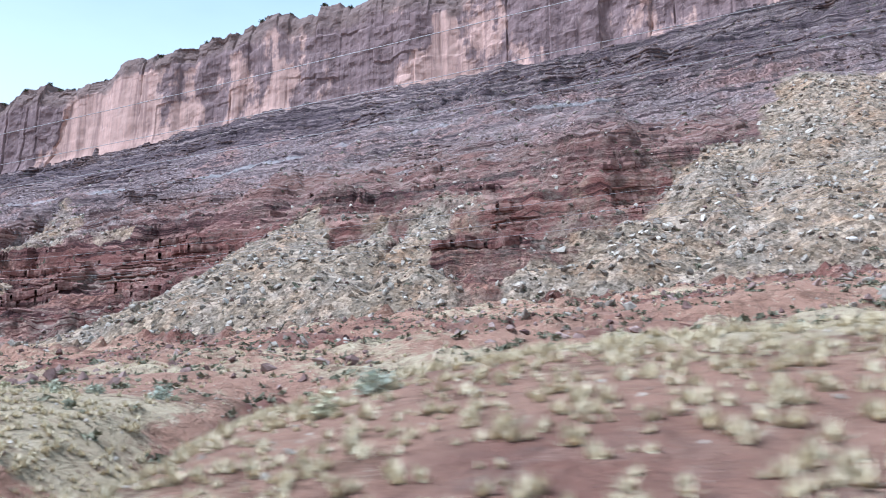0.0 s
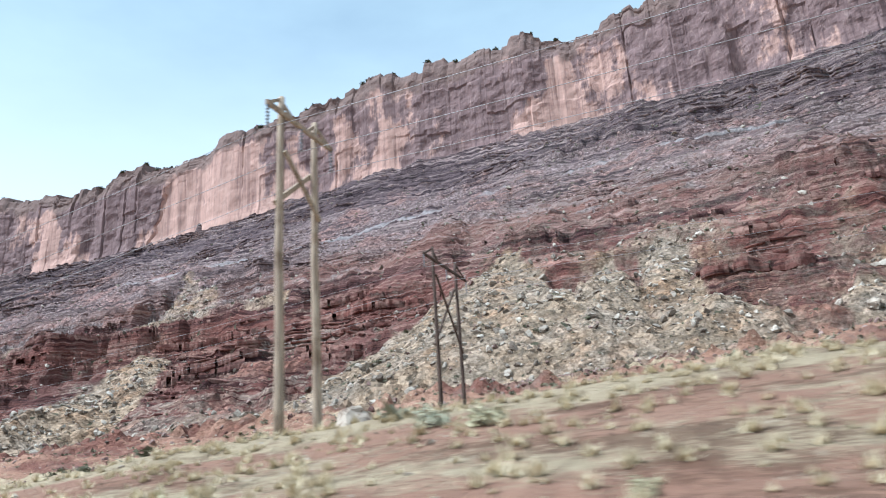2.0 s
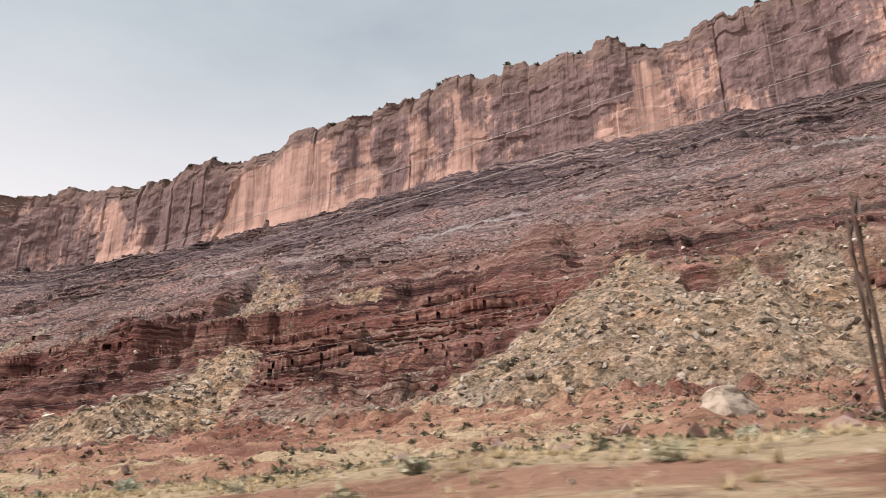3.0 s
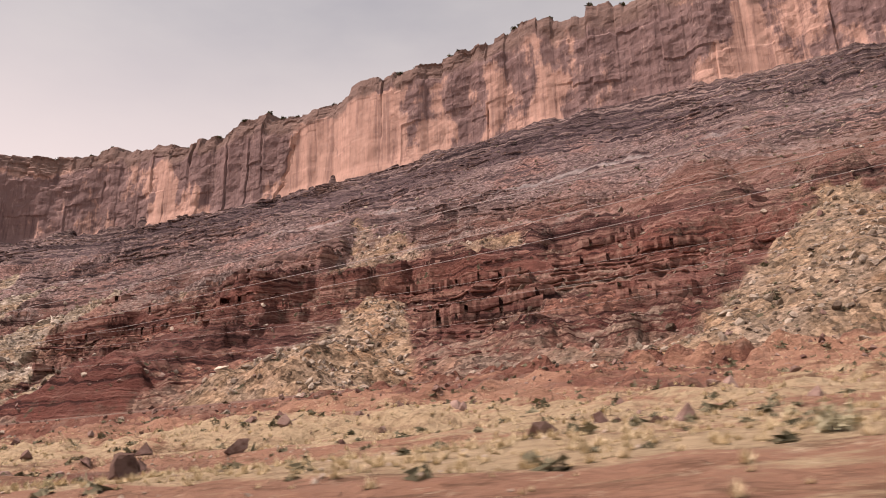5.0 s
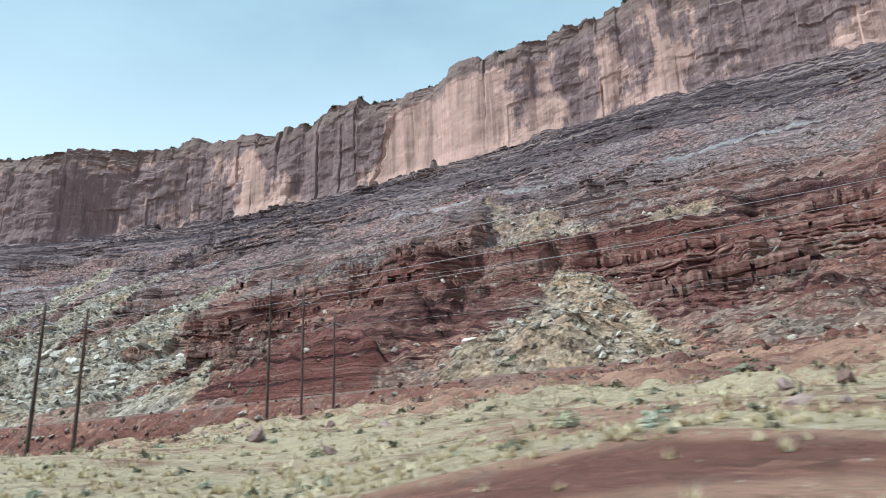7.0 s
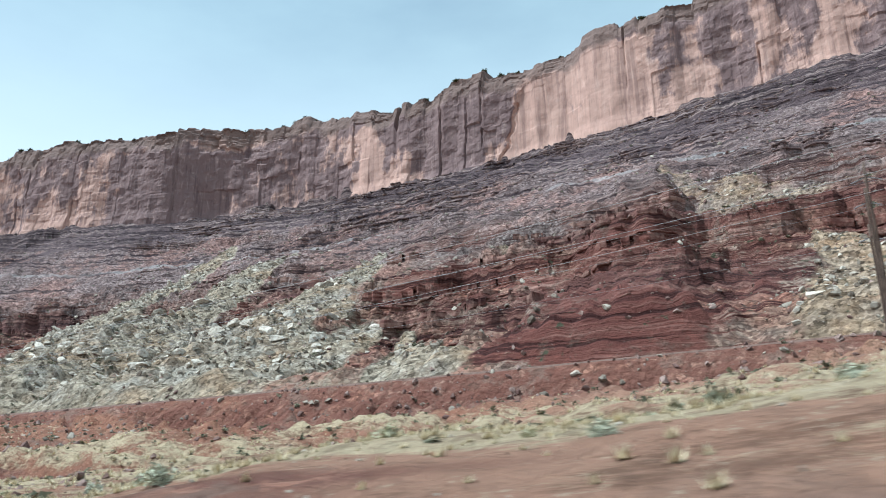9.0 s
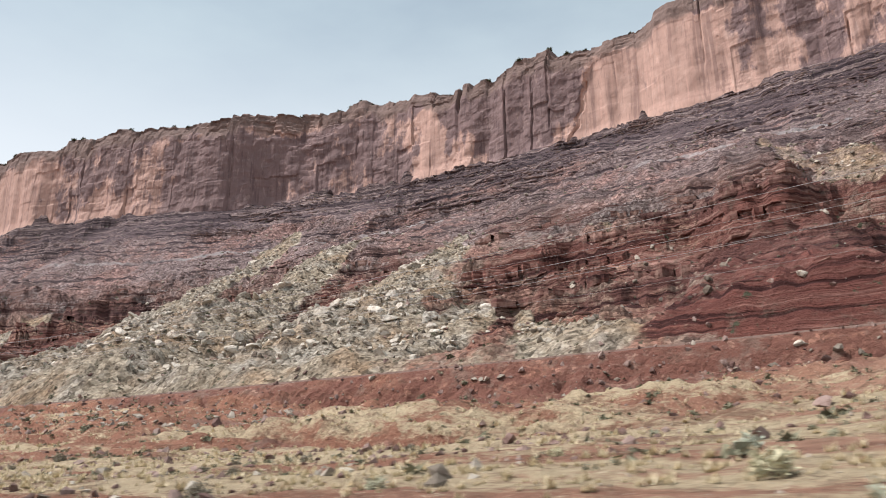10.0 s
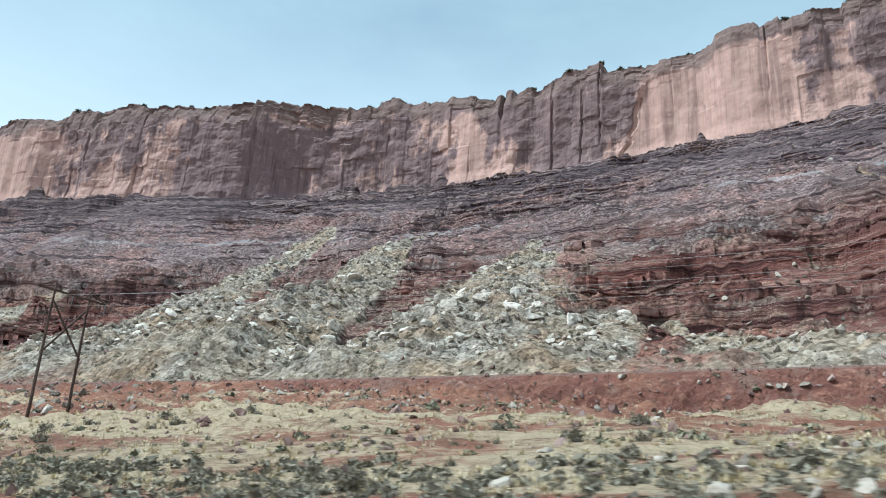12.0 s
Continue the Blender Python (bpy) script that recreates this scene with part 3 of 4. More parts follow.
    scree = 0.40 - 0.16 * smooth((u + 210) / 60) + 0.22 * smooth((u + 260) / 60) * smooth(1 - np.abs(strata - 100) / 18) + 0.36 * smooth(1 - np.abs(strata - 118) / 45) + 0.25 * smooth((40 - strata) / 15) - 0.45 * smooth((spur - 1) / 4) - 0.15 * smooth(1 - np.abs(strata - 60) / 22) + 0.45 * smooth(1.5 - 1.5 * np.abs(u + 190) / 38) * smooth((62 - strata) / 15) + 0.35 * smooth((-430 - u) / 60) * (strata > 60) + (0.25 + 0.35 * smooth((-320 - u) / 40)) * halo - 0.6 * smooth((strata - 136) / 20)
    return z, {"strata": strata, "talus": np.maximum(rubble * smooth((v - rv - 2) / 4), 0.62 * (1 - low) * smooth(1 - (v - rv - 3) / 5)), "low": low, "grass": grass, "scree": scree}


def grid_mesh(name, xyz, material, attributes, smooth_rows):
    """A sheet of quads from an array of points, rows by columns."""
    rows, cols = xyz.shape[:2]
    me = bpy.data.meshes.new(name)
    me.vertices.add(rows * cols)
    me.vertices.foreach_set("co", xyz.astype(np.float32).ravel())
    k = np.arange(rows * cols).reshape(rows, cols)
    quads = np.stack([k[:-1, :-1], k[:-1, 1:], k[1:, 1:], k[1:, :-1]], -1).reshape(-1, 4)
    me.loops.add(quads.size)
    me.loops.foreach_set("vertex_index", quads.ravel().astype(np.int32))
    me.polygons.add(len(quads))
    me.polygons.foreach_set("loop_start", np.arange(0, quads.size, 4, dtype=np.int32))
    me.polygons.foreach_set("use_smooth", np.repeat(smooth_rows[:-1], cols - 1))
    for key, vals in attributes.items():
        me.attributes.new(key, "FLOAT", "POINT").data.foreach_set("value", np.broadcast_to(vals, (rows, cols)).astype(np.float32).ravel())
    me.update(calc_edges=True)
    me.materials.append(material)
    return new(name, me)


def steps(*runs):
    """Coordinates in runs of (from, to, spacing)."""
    return np.concatenate([np.arange(a, b, s) for a, b, s in runs])


GU = steps((-4200, -1100, 310), (-1100, -900, 20), (-900, -610, 1.7), (-610, 72, 0.84), (72, 240, 2.0), (240, 600, 30), (600, 4200, 300))
GV = steps((-4200, -100, 400), (-100, -10, 10), (-10, 5, 1.0), (5, 46, 0.45), (46, 112, 0.95), (112, 138, 1.0), (138, 290, 0.75), (290, 394, 1.0), (394, 500, 20), (500, 4300, 400))
uu, vv = np.meshgrid(GU, GV)
zz, cover = terrain(uu, vv)
ground = grid_mesh("ground", np.stack([uu, vv, zz], -1), M_GROUND, cover, GV < 112)
tagged(ground, "red earth with dry grass rising to ledgy talus slopes", "ground", kind="structure")


def height_at(u, v):
    return float(terrain(np.array([[float(u)]]), np.array([[float(v)]]))[0][0, 0])


# beds of harder rock stand out of the slope as broken, overhanging ledges
def ledges():
    cols = np.arange(-640, 90, 1.05)
    rows = np.arange(135, 388, 0.7)
    gu, gv = np.meshgrid(cols, rows)
    gz, cov = terrain(gu, gv)
    gz = np.where(gv > rail_v(gu) + 7, gz, -99)
    cz = np.interp(cols, BU, BZ)
    rng = np.random.default_rng(77)
    level, made = 21.0, []
    while level < 186:
        tall = rng.uniform(0.25, 0.8) * (3.2 if 36 < level < 90 and rng.uniform() < 0.55 else 1.0)
        want = level + (cz - 180) * np.clip((level - 15) / 170, 0, 1) + 2.4 * fbm(cols / 38, 0 * cols + level / 7, 4, 300)
        hit = gz > want[None]
        row = np.argmax(hit, 0)
        row = np.where(hit.any(0), row, 0)
        v = rows[row] - 0.35
        pick = (row, np.arange(len(cols)))
        hard = -0.30 + 0.62 * smooth(1 - abs(level - 58) / 34) + 0.42 * smooth((level - 128) / 25) - 0.42 * smooth(1 - abs(level - 105) / 26)
        out = (hard + 0.9 * fbm(cols / 55, 0 * cols + level / 17, 3, 350) + 0.6 * fbm(cols / 15, 0 * cols + level * 3.7, 3, 310)
               + 0.35 * (lattice(np.floor(cols / 4.3 + rng.uniform()), np.floor(0 * cols + level * 5), 320) - 0.5) + 0.25 * (lattice(np.floor(cols / 2.1), np.floor(0 * cols + level * 5), 330) - 0.5))
        out = out + 0.8 * fbm(cols / 90, 0 * cols + level / 26, 3, 365) - 1.6 * smooth((value(cols / 19, 0 * cols + level / 4.0, 360) - 0.5) / 0.25)
        out = out * 1.2 - 4.0 * smooth((cov["talus"][pick] - 0.22) / 0.3)
        out = np.clip(out * (1.3 if tall > 0.9 else 0.8), -2.0, 1.2)
        high = tall * (0.70 + 0.6 * lattice(np.floor(cols / 2.6), np.floor(0 * cols + level * 9), 340))
        z = want
        pts = np.stack([np.stack([cols, v + dv, z + dz], -1) for dv, dz in ((1.6, -0.5), (-out + 0.25, 0 * z - 0.1), (-out, high * 0.45), (-out + 0.05, high), (1.8 + 1.4 * high, high + 0.45))])
        keep = (out > -0.7) & (row > 0) & (rows[row] < np.interp(cols, CU, CV) - 3)
        slab = np.floor(cols / 9 + 1.4 * value(cols / 23, 0 * cols + level, 370))
        broken = (np.diff(slab) != 0) | (np.diff(keep.astype(int)) != 0) | (np.abs(np.diff(v)) > 3.5)
        for run in np.split(np.arange(len(cols)), np.where(broken)[0] + 1):
            if keep[run[0]] and len(run) > 3:
                made.append(pts[:, run])
        level += rng.uniform(0.9, 2.8) + 0.6 * tall
    # gather all runs of ledge into one sheet set
    verts, quads, start = [], [], 0
    for p in made:
        r, n = p.shape[:2]
        k = np.arange(r * n).reshape(r, n) + start
        quads.append(np.stack([k[:-1, :-1], k[:-1, 1:], k[1:, 1:], k[1:, :-1]], -1).reshape(-1, 4))
        verts.append(p.reshape(-1, 3))
        start += r * n
    verts, quads = np.concatenate(verts), np.concatenate(quads)
    me = bpy.data.meshes.new("ledge_rocks")
    me.vertices.add(len(verts))
    me.vertices.foreach_set("co", verts.astype(np.float32).ravel())
    me.loops.add(quads.size)
    me.loops.foreach_set("vertex_index", quads.ravel().astype(np.int32))
    me.polygons.add(len(quads))
    me.polygons.foreach_set("loop_start", np.arange(0, quads.size, 4, dtype=np.int32))
    me.polygons.foreach_set("use_smooth", np.zeros(len(quads), bool))
    me.update(calc_edges=True)
    me.materials.append(M_LEDGE)
    return tagged(new("ledge_rocks", me), "broken overhanging ledges of red and purple bedded rock", "rock ledges", kind="stuff")


ledges()

# the cliff of massive sandstone, its ledgy rim and the tableland behind
CX = np.arange(-1150, 330, 0.85)


def cliff():
    up = np.concatenate([np.linspace(-0.12, 1.0, 66), [1.0] * 5])
    back = np.concatenate([np.zeros(66), [4.0, 11.0, 30.0, 120.0, 900.0]])
    n_face = 66
    x = CX[None, :]
    cv = np.interp(x, CU, CV)
    z0, z1 = np.interp(x, BU, BZ), np.interp(x, RU, RZ)
    cell = np.floor(x / 13 + 0.8 * value(x / 17, 0 * x, 5))
    rim = z1 + 2.5 + 2.0 * fbm(x / 35, 0 * x, 3, 200) + 4.4 * (lattice(np.floor(x / 11.5 + value(x / 9, 0 * x, 203)), 0 * x, 201) - 0.5) + 2.0 * (lattice(np.floor(x / 4.1), 0 * x, 202) - 0.5) + 4.2 * smooth((fbm(x / 19, 0 * x, 2, 207) - 0.30) / 0.2)
    notch = smooth(1 - np.abs(x + 494.5) / 2.0)
    rim = rim - 7 * notch
    h = up[:, None] + 0 * x
    z = z0 + (rim - z0) * np.clip(h, -0.2, 1.0) + np.array([0.0] * n_face + [0.5, 1.5, 2.5, 6.0, 10.0])[:, None]
    # buttresses and joints run up the face, beds across it
    smooth_face = 0 * h
    for mid, wide, much in ((-372, 62, 1.0), (-515, 15, 0.8), (-132, 14, 0.9), (-240, 14, 0.7), (-60, 52, -0.55), (35, 60, -0.6), (-180, 34, -0.45), (-850, 70, 0.9), (-310, 11, 0.6), (-275, 8, 0.6),
                            (-462, 24, -0.7), (-640, 62, -0.9), (-290, 14, -0.3), (-205, 22, -0.5), (-560, 20, -0.4)):
        smooth_face = smooth_face + much * smooth(1.6 - 1.6 * np.abs(x + 5 * fbm(h * 2.5, x / 40, 3, 205) - mid) / wide)
    lean = x + 423 - 20 * h + 2.5 * fbm(h * 6, 0 * x, 3, 208)
    smooth_face = smooth_face + 0.7 * smooth(lean / 2.0) * smooth((-338 - x) / 9) - 0.8 * smooth(-lean / 2.0) * smooth((x + 478) / 12)
    smooth_face = smooth_face * smooth((0.86 + 0.1 * fbm(x / 20, 0 * x, 2, 206) - h) / 0.1)
    tone = np.clip(smooth_face, -1, 1)
    smooth_face = np.clip(smooth_face, 0, 1)
    big = 6.5 * fbm(x / 55, h * 0.2, 4, 210) + 1.5 * (1 - 0.6 * smooth_face) * fbm(x / 17, h * 0.8, 3, 220)
    block = (lattice(cell, np.floor(h * 2.3 + 0.5 * lattice(cell, cell, 9)), 230) - 0.5) * 1.5 * (1 - 0.8 * smooth_face)
    fx = np.abs(x / 13 + 0.10 * fbm(h * 4, x / 30, 3, 246) + 0.8 * value(x / 17, 0 * x, 5) - cell - 0.03)
    joint = 1.7 * smooth(0.4 + 1.6 * fbm(x / 9, h * 2.2, 2, 245)) * smooth(1 - fx * 14) * (lattice(cell, 0 * cell, 240) > 0.72) * (1 - 0.6 * smooth_face)
    top = smooth((h - 0.78 + 0.28 * smooth(1.5 - 1.5 * np.abs(x + 612) / 42) + 0.10 * fbm(x / 30, 0 * x, 2, 250)) / 0.24)
    beds = np.floor(h * 22 + 1.5 * value(x / 40, h * 0, 260))
    ledge = top * (3.2 * (beds / 22 - 0.70) * 4 + 2.4 * (lattice(beds, np.floor(x / 14), 270) - 0.3))
    fine = 0.5 * (1 - 0.7 * smooth_face) * fbm(x / 6, z / 5, 4, 280) + 0.45 * (1 - smooth_face) * (lattice(np.floor(z / 5 + 0.5 * value(x / 9, z / 9, 283)), np.floor(x / 9), 281) - 0.5)
    foot = 2.0 * smooth((0.10 - h) / 0.2)
    crack = 1.6 * smooth(1.4 - 1.4 * np.abs(lean) / 1.6) * (h < 0.62)
    y = cv + crack - big - block + joint + ledge + fine - foot + 2.5 * notch * (h > 0.72) + 0.8 * notch * (h > 0.2) + back[:, None] + 2.0
    y[n_face:] = np.maximum(y[n_face:], y[n_face - 1] + back[n_face:, None])
    pts = np.stack([x + 0 * z, y, z], -1)
    ob = grid_mesh("cliff_face", pts, M_CLIFF, {"height": np.clip(h, 0, 1), "bare": tone}, np.zeros(len(up), bool))
    return tagged(ob, "pink sandstone cliff with dark varnish streaks and ledgy rim", "cliff", kind="structure"), pts[n_face - 1]


cliff_face, RIM = cliff()


# ---- building tools ----
def link(name, me, parent=None, label=""):
    ob = new(name, me)
    ob.parent = parent
    return tagged(ob, label)


def part(name, bm, material, parent=None, label=""):
    me = bpy.data.meshes.new(name)
    bm.to_mesh(me)
    bm.free()
    me.materials.append(material)
    return link(name, me, parent, label)


def empty(name, m, label, category, group=""):
    ob = new(name)
    ob.empty_display_size = 0.3
    ob.matrix_world = m
    return tagged(ob, label, category, group)


def tube(bm, points, radii, sides=8, cap=True):
    """A tapered tube along points."""
    rings = []
    pts = [Vector(p) for p in points]
    for i, p in enumerate(pts):
        way = (pts[min(i + 1, len(pts) - 1)] - pts[max(i - 1, 0)]).normalized()
        side = way.orthogonal().normalized() if abs(way.z) < 0.95 else Vector((1, 0, 0))
        side = (side - way * side.dot(way)).normalized()
        over = way.cross(side)
        rings.append([bm.verts.new(p + radii[i] * (math.cos(k * math.tau / sides) * side + math.sin(k * math.tau / sides) * over)) for k in range(sides)])
    for p, q in zip(rings, rings[1:]):
        for k in range(sides):
            bm.faces.new((p[k], p[(k + 1) % sides], q[(k + 1) % sides], q[k])).smooth = True
    if cap:
        bm.faces.new(rings[0][::-1])
        bm.faces.new(rings[-1])
    return bm


def beam(bm, p, q, w, h):
    """A squared timber from p to q with chamfered edges."""
    p, q = Vector(p), Vector(q)
    way = (q - p).normalized()
    side = way.cross(Vector((0, 0, 1)))
    side = side.normalized() if side.length > 0.1 else Vector((1, 0, 0))
    over = side.cross(way)
    c = 0.15
    shape = [(-1 + c, -1), (1 - c, -1), (1, -1 + c), (1, 1 - c), (1 - c, 1), (-1 + c, 1), (-1, 1 - c), (-1, -1 + c)]
    ends = [[bm.verts.new(e + side * (x * w / 2) + over * (y * h / 2)) for x, y in shape] for e in (p, q)]
    for k in range(8):
        bm.faces.new((ends[0][k], ends[0][(k + 1) % 8], ends[1][(k + 1) % 8], ends[1][k]))
    bm.faces.new(ends[0][::-1])
    bm.faces.new(ends[1])
    return bm


def rock_shape(seed, level=2, flat=0.65, chop=7):
    """Points and triangles of an angular boulder about 1 m across, its base at z = 0."""
    rng = np.random.default_rng(seed)
    bm = bmesh.new()
    bmesh.ops.create_icosphere(bm, subdivisions=level, radius=0.5)
    p = np.array([v.co for v in bm.verts])
    tris = np.array([[v.index for v in f.verts] for f in bm.faces])
    bm.free()
    p *= np.array([1.0, rng.uniform(0.65, 0.9), flat * rng.uniform(0.8, 1.15)])
    for _ in range(chop):
        n = rng.normal(size=3)
        n /= np.linalg.norm(n)
        lim = rng.uniform(0.42, 0.72) * np.max(p @ n)
        over = np.maximum(p @ n - lim, 0)
        p -= over[:, None] * n
    p += rng.normal(scale=0.012, size=p.shape)
    p[:, 2] -= p[:, 2].min() * 0.7
    return p, tris


def bush_shape(seed, leaves, size=0.13, tall=0.75):
    """Points and triangles of a round, open shrub about 1 m across, made of small leaf sprays."""
    rng = np.random.default_rng(seed)
    way = rng.normal(size=(leaves, 3))
    way[:, 2] = np.abs(way[:, 2]) * 0.9 + 0.05
    way /= np.linalg.norm(way, axis=1)[:, None]
    lump = 0.75 + 0.35 * np.sin(way[:, 0] * 5 + seed) * np.cos(way[:, 1] * 4 - seed)
    mid = way * (0.5 * lump * rng.uniform(0.35, 1.0, leaves) ** 0.5)[:, None] * np.array([1, 1, 2 * tall])
    tri = rng.normal(size=(leaves, 3, 3)) * size * rng.uniform(0.5, 1.2, (leaves, 1, 1)) + mid[:, None]
    tri[..., 2] = np.maximum(tri[..., 2], 0.0)
    return tri.reshape(-1, 3), np.arange(leaves * 3).reshape(-1, 3)


def tuft_shape(seed, blades=24):
    """A round bunch of dry grass about 1 m across and 0.6 m tall."""
    rng = np.random.default_rng(seed)
    a, b = rng.uniform(0, math.tau, blades), rng.uniform(0, math.tau, blades)
    lean = 0.5 * rng.uniform(0, 1, blades) ** 0.6
    foot = np.stack([0.16 * np.cos(b), 0.16 * np.sin(b), np.zeros(blades)], -1) * rng.uniform(0, 1, (blades, 1))
    tip = foot + np.stack([lean * np.cos(a), lean * np.sin(a), 0.62 * np.sqrt(1.05 - (lean / 0.5) ** 2) * rng.uniform(0.6, 1.0, blades)], -1)
    wide = np.stack([-np.sin(a), np.cos(a), 0 * a], -1) * 0.055
    pts = np.stack([foot - wide, foot + wide, tip], 1)
    return pts.reshape(-1, 3), np.arange(blades * 3).reshape(-1, 3)


def tri_mesh(name, p, tris, material, flat=True):
    me = bpy.data.meshes.new(name)
    me.vertices.add(len(p))
    me.vertices.foreach_set("co", np.asarray(p, np.float32).ravel())
    me.loops.add(tris.size)
    me.loops.foreach_set("vertex_index", tris.ravel().astype(np.int32))
    me.polygons.add(len(tris))
    me.polygons.foreach_set("loop_start", np.arange(0, tris.size, 3, dtype=np.int32))
    me.polygons.foreach_set("use_smooth", np.full(len(tris), not flat))
    me.update(calc_edges=True)
    me.materials.append(material)
    return me


def strewn(name, shapes, places, sizes, material, label, category, seed, sink=0.1, tip=0.25, spin=math.pi):
    """Many small things of one kind in one mesh."""
    rng = np.random.default_rng(seed)
    pick = rng.integers(0, len(shapes), len(places))
    pts, tris, start = [], [], 0
    for k, (p, t) in enumerate(shapes):
        at, sz = places[pick == k], sizes[pick == k]
        n = len(at)
        if n == 0:
            continue
        a = rng.uniform(-spin, spin, n)
        c, s = np.cos(a), np.sin(a)
        tx, ty = rng.normal(0, tip, n), rng.normal(0, tip, n)
        one = np.broadcast_to(p, (n, *p.shape)) * sz[:, None, None]
        x = one[..., 0] * c[:, None] - one[..., 1] * s[:, None]
        y = one[..., 0] * s[:, None] + one[..., 1] * c[:, None]
        z = one[..., 2] + x * tx[:, None] + y * ty[:, None] - sink * sz[:, None]
        pts.append((np.stack([x, y, z], -1) + at[:, None]).reshape(-1, 3))
        tris.append((t[None] + (np.arange(n) * len(p))[:, None, None] + start).reshape(-1, 3))
        start += n * len(p)
    ob = new(name, tri_mesh(name, np.concatenate(pts), np.concatenate(tris), material))
    return tagged(ob, label, category, kind="stuff")


def spots(n, u0, u1, v0, v1, seed, where=None):
    """Random places on the ground; where(u, v, cover) gives the share that is kept."""
    rng = np.random.default_rng(seed)
    u, v = rng.uniform(u0, u1, (1, n)), rng.uniform(v0, v1, (1, n))
    z, cov = terrain(u, v)
    keep = np.ones(n, bool) if where is None else rng.uniform(size=n) < where(u, v, cov)[0]
    return np.stack([u[0], v[0], z[0]], -1)[keep]


# ---- road and railway ----
def ribbon(name, us, centre, level, offsets, material, label, category, lift):
    """A strip that follows a line; offsets: (across, up) of its cross-section."""
    us = np.asarray(us, float)
    pts = np.array([[(u, centre(u) + o, level(u) + h + lift) for u in us] for o, h in offsets])
    ob = grid_mesh(name, pts, material, {}, np.zeros(len(offsets), bool))
    return tagged(ob, label, category, kind="structure")


ribbon("road", np.arange(-1100, 500, 6.0), road_v, road_z, [(-5.6, -0.3), (-5.5, 0), (-1.6, 0.07), (2.3, 0.0), (2.4, -0.3)], M_ASPHALT, "plain grey asphalt road along the foot of the slope", "road", 0.03)
ribbon("railway_bed", np.arange(-1000, 260, 3.0), rail_v, rail_z, [(-3.6, -0.9), (-2.4, 0.15), (-1.7, 0.6), (1.7, 0.6), (2.4, 0.15), (3.6, -0.9)], M_BALLAST, "dark stone ballast bed of the railway on its bank", "railway", 0.1)
for off in (-0.72, 0.72):
    ribbon("rail", np.arange(-1000, 260, 6.0), rail_v, rail_z, [(off - 0.07, 0.6), (off - 0.03, 0.76), (off + 0.03, 0.76), (off + 0.07, 0.6)], M_STEEL, "rusty steel rail on the ballast bed", "rail", 0.1)


# ---- power lines ----
def pole_mesh(bm, p, q, r0, r1):
    p, q = Vector(p), Vector(q)
    n = 7
    rng = random.Random(int(p.x * 7 + p.y * 13))
    pts = [p.lerp(q, k / n) + Vector((rng.uniform(-0.03, 0.03), rng.uniform(-0.03, 0.03), 0)) for k in range(n + 1)]
    return tube(bm, pts, [r0 + (r1 - r0) * k / n for k in range(n + 1)], 10)


def insulator(parent, at, length=1.1, way=(0, 0, -1)):
    bm = bmesh.new()
    p, w = Vector(at), Vector(way).normalized()
    pts, rad = [], []
    discs = 7
    for k in range(discs):
        a = length * k / discs
        pts += [p + w * a, p + w * (a + length / discs * 0.35), p + w * (a + length / discs * 0.7)]
        rad += [0.03, 0.085, 0.035]
    tube(bm, pts, rad, 8)
    return part("insulator", bm, M_GLASS, parent, "grey string of porcelain insulators")


def h_frame(u, v0, v1, foot, top, material, radius, label, braces, arm_up, reach_out):
    """Two poles with bracketed crossarms and a crossed brace; returns the wire ends."""
    ob = empty("h_frame_pylon", pose(u, (v0 + v1) / 2, foot), label, "pylon", "wooden pylons of the power line")
    half = (v1 - v0) / 2
    up = top - foot
    for y in (-half, half):
        part("pole", pole_mesh(bmesh.new(), (0, y, -0.8), (0, y * 0.97, up), radius, radius * 0.62), material, ob)
    arm = up - arm_up
    reach = half + reach_out
    part("crossarm", beam(bmesh.new(), (radius * 0.8, -reach, arm), (radius * 0.8, reach, arm), 0.14, 0.22), material, ob)
    for y in (-1, 1):
        part("knee_brace", beam(bmesh.new(), (radius * 0.8, y * reach * 0.98, arm), (0, y * half, arm + arm_up * 0.85), 0.10, 0.14), material, ob)
        part("knee_brace", beam(bmesh.new(), (radius * 0.8, y * (half - 0.9), arm), (0, y * half, arm + arm_up * 0.85), 0.10, 0.14), material, ob)
    hi, lo = arm - braces[0], arm - braces[1]
    part("cross_brace", beam(bmesh.new(), (-radius - 0.03, -half, lo), (-radius - 0.03, half, hi), 0.13, 0.20), material, ob)
    part("cross_brace", beam(bmesh.new(), (radius + 0.03, -half, hi), (radius + 0.03, half, lo), 0.13, 0.20), material, ob)
    ends = []
    for y in (-reach + 0.08, 0.0, reach - 0.08):
        insulator(ob, (radius * 0.8, y, arm - 0.07))
        ends.append(Vector((u, (v0 + v1) / 2 + y, foot + arm - 1.15)))
    return ends


def three_pole(u, feet, material, radius, label):
    """A row of three guyless poles with the wires dead-ended on each."""
    v = [f[0] for f in feet]
    ob = empty("three_pole_pylon", pose(u, v[1], feet[1][1]), label, "pylon", "wooden pylons of the power line")
    ends = []
    for y, lo, hi in feet:
        zl, zh = lo - feet[1][1], hi - feet[1][1]
        part("pole", pole_mesh(bmesh.new(), (0, y - v[1], zl - 0.8), (0, y - v[1], zh), radius, radius * 0.6), material, ob)
        for side in (-1, 1):
            insulator(ob, (side * 0.2, y - v[1], zh - 1.4), 1.0, (side, 0, -0.35))
        part("pin_bracket", beam(bmesh.new(), (-0.45, y - v[1], zh - 1.35), (0.45, y - v[1], zh - 1.35), 0.07, 0.09), material, ob)
        ends.append(Vector((u, y, hi - 1.75)))
    return ends


